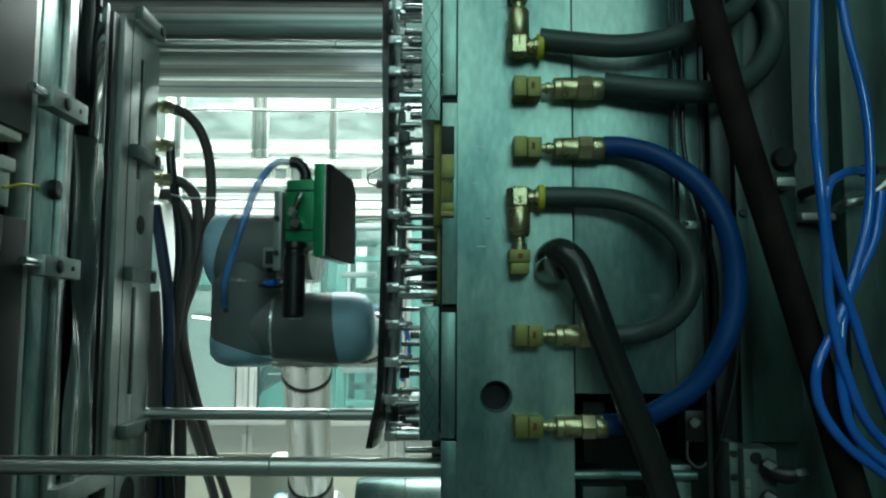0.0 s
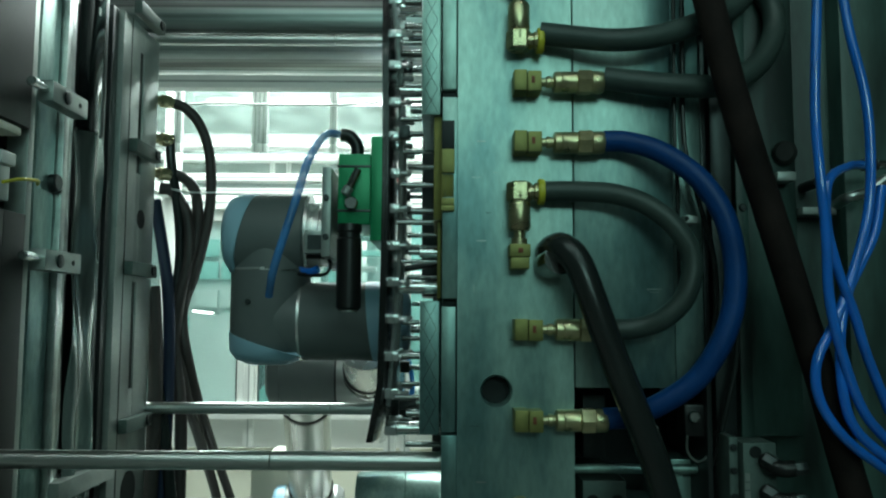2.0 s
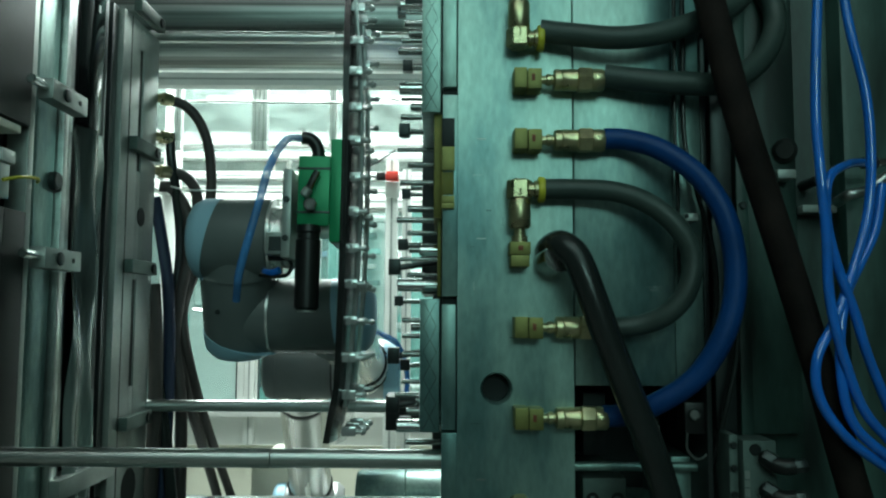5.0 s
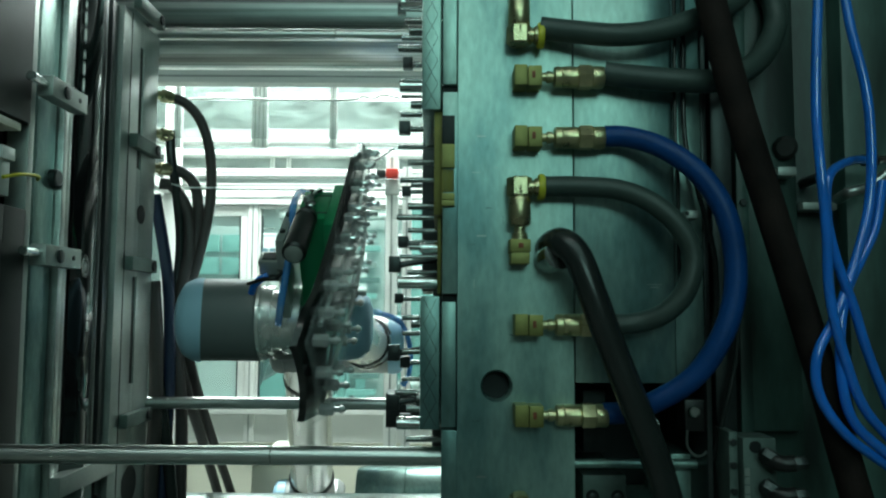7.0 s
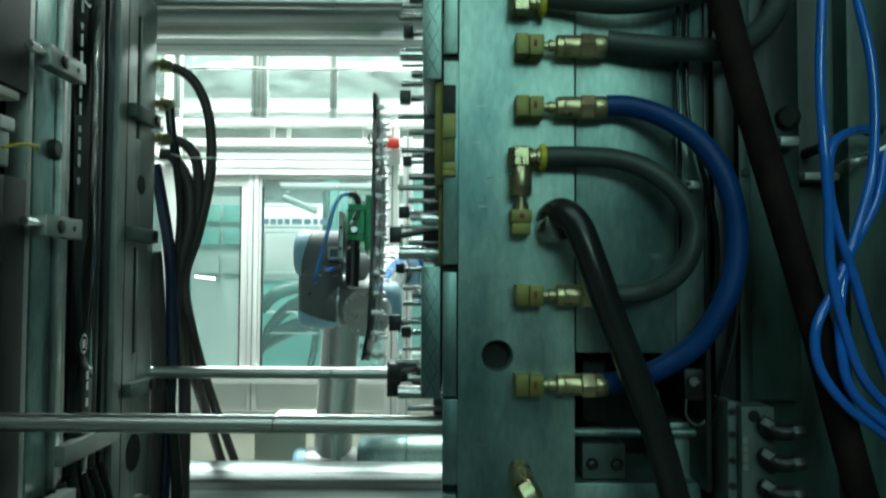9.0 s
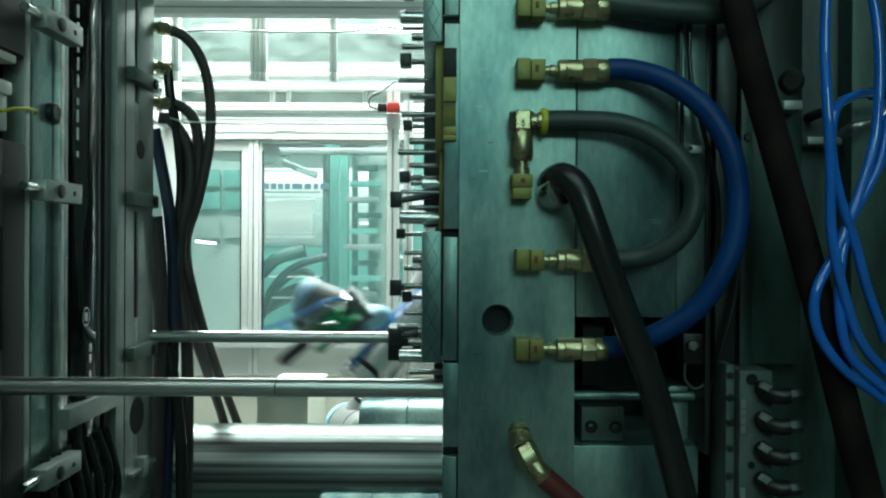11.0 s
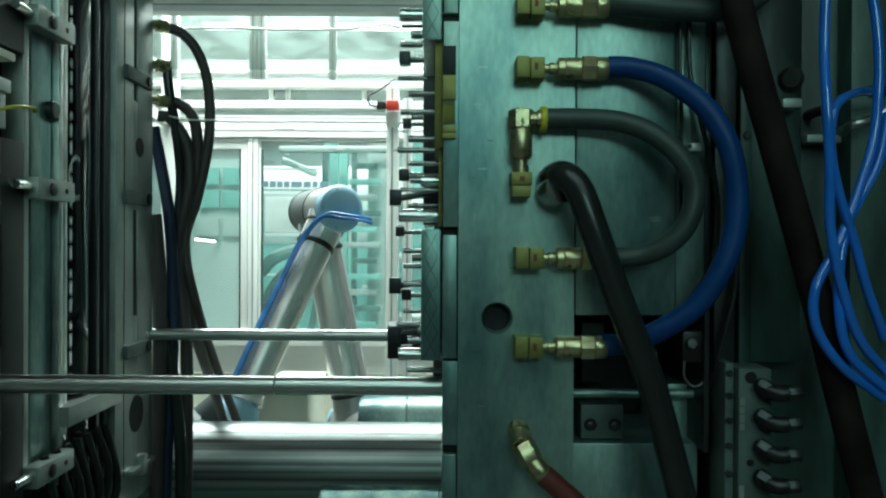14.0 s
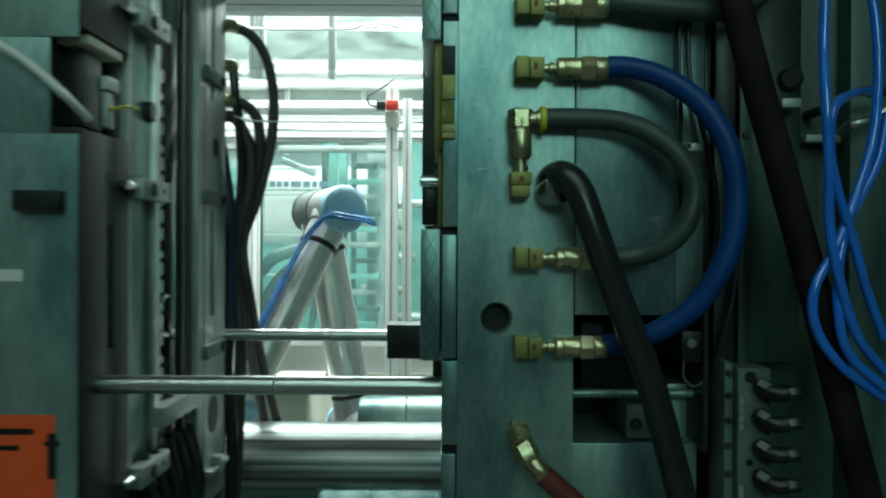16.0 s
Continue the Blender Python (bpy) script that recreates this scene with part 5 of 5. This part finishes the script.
PANEL_BLACK = glass("smoky_black_moulding", (0.016, 0.018, 0.018), 0.15, 0.93, 0.4)
part("black_skin", panel_sheet(0.005, 0.008, 0.0), PANEL_BLACK, panel)
part("clear_carrier", panel_sheet(0.016, 0.002, -0.004), CLEAR, panel, "clear plastic carrier layer")
CLIP = mat("shiny_clear_clip", (0.75, 0.78, 0.78), 0.08, 0.6, scale=20, vary=0.4)
for k in range(14):
    z = -0.31 + 0.046 * k
    for y in (-0.07, 0.06) if k % 2 else (-0.08, -0.01, 0.075):
        w = 0.8 * (1 - 0.5 * max(0, z / 0.32 - 0.5) / 0.5 - 0.3 * max(0, -z / 0.32 - 0.88) / 0.12)
        c = part("clip", box(-0.004, 0.014, y * w - 0.005, y * w + 0.005, z - 0.006, z + 0.006, 0.002), CLIP, panel)
        part("peg", turned((0.013, y * w, z), (0.027, y * w, z), [(0, 0.0035), (0.5, 0.003), (0.55, 0.0048), (0.7, 0.0048), (1, 0.0025)], 10), CLIP, c)
for y in (-0.05, 0.04):
    part("rib", tube([(0.0, y, -0.28), (0.012, y, -0.1), (0.012, y, 0.1), (0.0, y, 0.27)], 0.0035, 8), CLIP, panel)


def frame_from(along, side):
    """A turn whose z lies along one way and whose x comes near to another."""
    z = Vector(along).normalized()
    x = Vector(side) - z * Vector(side).dot(z)
    x.normalize()
    return Matrix((x, z.cross(x), z)).transposed().to_4x4()


def arm_rows(table):
    """Poses of shoulder, both tubes and elbow in the robot's space: time, shoulder, elbow, wrist, way of the elbow's axle."""
    up_rows, el_rows, fo_rows, sh_rows = [], [], [], []
    for t, pivot, e1, wrist, lat in table:
        lat = Vector(lat).normalized()
        p, e1, w = (Vector(q) - FOOT for q in (pivot, e1, wrist))
        e2 = e1 + lat * SHIFT * ARM
        a, d = (e1 - p).normalized(), (w - e2).normalized()
        up_rows.append((t, Matrix.Translation(e1) @ frame_from(a, lat)))
        el_rows.append((t, Matrix.Translation(e1) @ frame_from(lat.cross(Vector((0, 1, 0.2)) if lat.x > 0.95 else Vector((0.88, 0.48, 0.2))), lat)))
        fo_rows.append((t, Matrix.Translation(e2) @ frame_from(d, lat)))
        sh_rows.append((t, Matrix.Translation(p) @ frame_from((0, 0, 1), lat)))
    return up_rows, el_rows, fo_rows, sh_rows


def at(place, rx=0, ry=0, rz=0):
    return pose(place[0], place[1], place[2], rx, ry, rz)


def rel(m):
    return Matrix.Translation(-FOOT) @ m


def motions():
    # the moving half closes at the end; clamps and foil go with it
    shut = ((0, 0), (15.2, 0), (15.4, 0.004), (15.5, 0.011), (15.6, 0.025), (15.7, 0.046), (15.8, 0.072), (15.9, 0.099), (16, 0.127))
    walk(left, [(t, pose(-0.6 + s, 1.1, ZB)) for t, s in shut])
    walk(hoses, [(t, pose(-0.47 + 0.69 * s, 1.4, 1.0, 0, 2.2 * s / 0.127)) for t, s in shut])
    open_ = ((0, 0.0), (13.2, 0.0), (13.5, -0.009), (15.2, -0.009), (15.4, -0.005), (15.5, 0.002), (15.6, 0.016), (15.7, 0.037), (15.8, 0.063), (15.9, 0.090), (16, 0.118))
    walk(clamps, [(t, pose(XL + s, 1.1, 1.5)) for t, s in open_])
    run = ((0, 0.62, 0), (6.0, 0.62, 0), (7.0, 0.16, 0), (8.0, 0.05, 0), (9.0, 0.012, 0), (9.6, 0.0, 0), (12.8, 0.0, 0), (13.2, -0.08, 0), (13.8, -0.25, -0.006), (14.4, -0.42, -0.009), (15.2, -0.50, -0.009), (15.5, -0.50, 0.002), (15.7, -0.50, 0.037), (15.8, -0.50, 0.063), (16, -0.50, 0.118))
    walk(foil, [(t, pose(XL + s, 1.12, 1.5 + dz)) for t, dz, s in run])
    back = ((0, 0), (15.2, 0), (15.4, 0.004), (15.5, 0.012), (15.6, 0.037), (15.8, 0.047), (16, 0.050))
    e0 = ejector.location.copy()
    walk(ejector, [(t, pose(e0.x + s, e0.y, e0.z)) for t, s in back])

    # robot: shoulder, elbow and wrist places, way of the elbow's axle
    up_rows, el_rows, fo_rows, sh_rows = arm_rows([
        (0, (-0.3977, 2.5080, 0.9050), (-0.3346, 1.9600, 1.4585), (-0.1749, 1.3200, 1.4899), (1, 0.05, 0)),
        (1, (-0.3977, 2.5080, 0.9050), (-0.3278, 1.9200, 1.3592), (-0.1130, 1.1950, 1.4920), (1, 0.05, 0)),
        (3.3, (-0.3977, 2.5080, 0.9050), (-0.3278, 1.9200, 1.3622), (-0.1147, 1.1963, 1.4940), (1, 0.05, 0)),
        (4.2, (-0.3977, 2.5080, 0.9050), (-0.3387, 1.9200, 1.3659), (-0.1543, 1.2093, 1.4913), (1, 0.05, 0)),
        (6.3, (-0.3977, 2.5080, 0.9050), (-0.3312, 1.9400, 1.3828), (-0.1806, 1.3320, 1.5068), (1, 0.05, 0)),
        (6.5, (-0.3977, 2.5080, 0.9050), (-0.3287, 1.9500, 1.3952), (-0.1831, 1.3361, 1.4978), (1, 0.05, 0)),
        (7, (-0.3977, 2.5080, 0.9050), (-0.3321, 1.9700, 1.4181), (-0.1864, 1.3377, 1.4780), (1, 0.05, 0)),
        (7.5, (-0.3744, 2.5080, 0.9050), (-0.3631, 2.3000, 1.6225), (-0.2308, 1.6787, 1.4832), (1, 0.12, 0)),
        (8, (-0.3619, 2.5080, 0.9050), (-0.3506, 2.4300, 1.6768), (-0.2337, 1.8792, 1.4477), (1, 0.12, 0)),
        (8.5, (-0.3565, 2.5080, 0.9050), (-0.3259, 2.4800, 1.6423), (-0.2117, 2.0034, 1.4339), (1, 0.12, 0)),
        (9, (-0.3475, 2.5080, 0.9050), (-0.3121, 2.5400, 1.5441), (-0.1795, 2.0464, 1.4454), (1, 0.12, 0)),
        (9.2, (-0.3440, 2.5080, 0.9050), (-0.3048, 2.5400, 1.5269), (-0.1738, 2.0700, 1.4369), (1, 0.12, 0)),
        (10.2, (-0.30, 2.55, 0.905), (0.06, 2.56, 1.500), (0.50, 2.30, 1.250), (0.85, -0.53, 0)),
        (11.3, (-0.2700, 2.5500, 0.9050), (-0.0197, 2.5811, 1.5846), (-0.4620, 2.2000, 1.2870), (0.48, -0.877, 0)),
        (11.5, (-0.2700, 2.5500, 0.9050), (-0.1420, 2.5811, 1.6236), (-0.5390, 2.2000, 1.1821), (0.48, -0.877, 0)),
        (11.6, (-0.2700, 2.5500, 0.9050), (-0.2556, 2.5811, 1.6142), (-0.5720, 2.2000, 1.1282), (0.48, -0.877, 0)),
        (11.7, (-0.2700, 2.5500, 0.9050), (-0.3465, 2.5811, 1.6101), (-0.5846, 2.2000, 1.0757), (0.48, -0.877, 0)),
        (11.8, (-0.2700, 2.5500, 0.9050), (-0.3866, 2.5811, 1.6077), (-0.5814, 2.2000, 1.0484), (0.48, -0.877, 0)),
        (12, (-0.2700, 2.5500, 0.9050), (-0.4076, 2.5811, 1.6065), (-0.5751, 2.2000, 1.0269), (0.48, -0.877, 0)),
        (12.6, (-0.2700, 2.5500, 0.9050), (-0.4425, 2.5811, 1.6094), (-0.5720, 2.2000, 1.0264), (0.48, -0.877, 0)),
        (13.4, (-0.2700, 2.5500, 0.9050), (-0.4391, 2.5811, 1.6092), (-0.5720, 2.2000, 1.0263), (0.48, -0.877, 0)),
        (14.5, (-0.2700, 2.5500, 0.9050), (-0.4006, 2.5811, 1.6055), (-0.5751, 2.2000, 1.0260), (0.48, -0.877, 0)),
        (16, (-0.2700, 2.5500, 0.9050), (-0.4024, 2.5811, 1.6052), (-0.5751, 2.2000, 1.0258), (0.48, -0.877, 0))])
    walk(upper_arm, up_rows)
    walk(elbow, el_rows)
    walk(shoulder, sh_rows)
    walk(forearm, fo_rows)
    # last wrist: middle, turn of the wrist, turn of the tool, lean, reach to the gripper's plate
    tool = (
        (0, (-0.3019, 1.2700, 1.6119), 0, 0, 0, 0.15),
        (0.5, (-0.2570, 1.1900, 1.6224), 0, 0, 0, 0.155),
        (1, (-0.2400, 1.1450, 1.6140), 0, 0, 0, 0.158),
        (3.2, (-0.2384, 1.1450, 1.6156), 0, 0, 0, 0.158),
        (3.6, (-0.2515, 1.1500, 1.6171), 0, 0, 0, 0.159),
        (4.2, (-0.2813, 1.1550, 1.6132), 2, 0, 0, 0.16),
        (6.3, (-0.3016, 1.1660, 1.5445), 72, -25, 1, 0.158),
        (6.5, (-0.3041, 1.1660, 1.5190), 80, -41, 0, 0.158),
        (7, (-0.3074, 1.1660, 1.4865), 86, -57, 0, 0.156),
        (7.5, (-0.3491, 1.5200, 1.5386), 63, -56, 0, 0.148),
        (8, (-0.3520, 1.7400, 1.5309), 47, -54, 0, 0.138),
        (8.5, (-0.3300, 1.8800, 1.5313), 37, -39, 0, 0.13),
        (9, (-0.2978, 1.9900, 1.5672), 3, -9, 0, 0.125),
        (9.2, (-0.2921, 2.0200, 1.5589), 0, -2, 0, 0.125))
    aside = (10.2, (0.50, 2.30, 1.250))
    ends = (aside,
            (11.3, (-0.4620, 2.2000, 1.2870)),
            (11.5, (-0.5390, 2.2000, 1.1821)),
            (11.6, (-0.5720, 2.2000, 1.1282)),
            (11.7, (-0.5846, 2.2000, 1.0757)),
            (11.8, (-0.5814, 2.2000, 1.0484)),
            (12, (-0.5751, 2.2000, 1.0269)),
            (12.6, (-0.5720, 2.2000, 1.0264)),
            (13.4, (-0.5720, 2.2000, 1.0263)),
            (14.5, (-0.5751, 2.2000, 1.0260)),
            (16, (-0.5751, 2.2000, 1.0258)))

    def below(c, th, n, x):
        return (c[0] + x, c[1] + n * math.sin(radians(th)), c[2] - n * math.cos(radians(th)))

    # how far the folded wrist stands from the forearm's end while it swings down
    fold = {11.3: 0.11, 11.5: 0.08, 11.6: 0.06}
    walk(wrist_3, [(t, rel(at(c, th))) for t, c, th, *_ in tool] + [(t, rel(at((p[0] - 0.13, p[1] - 0.06, p[2] - 0.03 + fold.get(t, 0)), 0, 20))) for t, p in ends])
    walk(wrist_2, [(t, rel(at(below(c, th, 0.115, -0.008), th))) for t, c, th, *_ in tool] + [(t, rel(at((p[0] - 0.07, p[1] - 0.03, p[2] - 0.02 + fold.get(t, 0) * 0.5), 0, 50))) for t, p in ends])
    walk(wrist_1, [(t, rel(at(below(c, th, 0.122, 0.044), th))) for t, c, th, *_ in tool] + [(t, rel(at((p[0] - 0.045, p[1] + 0.085, p[2]), 0, 0, -30 if t < 11 else -61))) for t, p in ends])
    grip = [(t, at((c[0] + dx, c[1], c[2]), g, ry, -7 * max(0, 0.9 - t) / 0.9) @ pose(0, -0.085, 0.045)) for t, c, th, g, ry, dx in tool]
    tail = [(9.7, pose(0.10, 2.1, 1.45)), (10.2, pose(0.72, 2.2, 1.22))]
    after = [(t, at((p[0] - 0.16, p[1] - 0.10, p[2] - 0.09 + fold.get(t, 0) * 0.8), 0, 60)) for t, p in ends[1:]]
    walk(gripper, grip + tail + after)
    walk(grip_tube, [(t, pose(-0.048, -0.064, 0.072) @ pose(0, 0, 0, a, b) @ pose(0.048, 0.064, -0.072)) for t, a, b in ((0, 0, 0), (4.2, 0, 0), (6.3, 14, -14), (6.5, 26, -16), (7.0, 38, -18), (7.5, 42, -18), (8.0, 42, -16), (8.5, 30, -12), (9.0, 8, -2), (10.2, 0, 0), (16, 0, 0))])
    # the panel sits on the pins until the gripper takes it away
    hold = pose(0.014, -0.010, 0.008)
    seat = grip[3][1] @ hold
    laid = [(10.6, pose(0.90, 2.3, 0.55, 0, 45)), (11.0, pose(1.00, 2.3, 0.030, 0, 90)), (16, pose(1.00, 2.3, 0.030, 0, 90))]
    walk(panel, [(0, seat)] + [(t, m @ hold) for t, m in grip[3:] + tail] + laid)


motions()
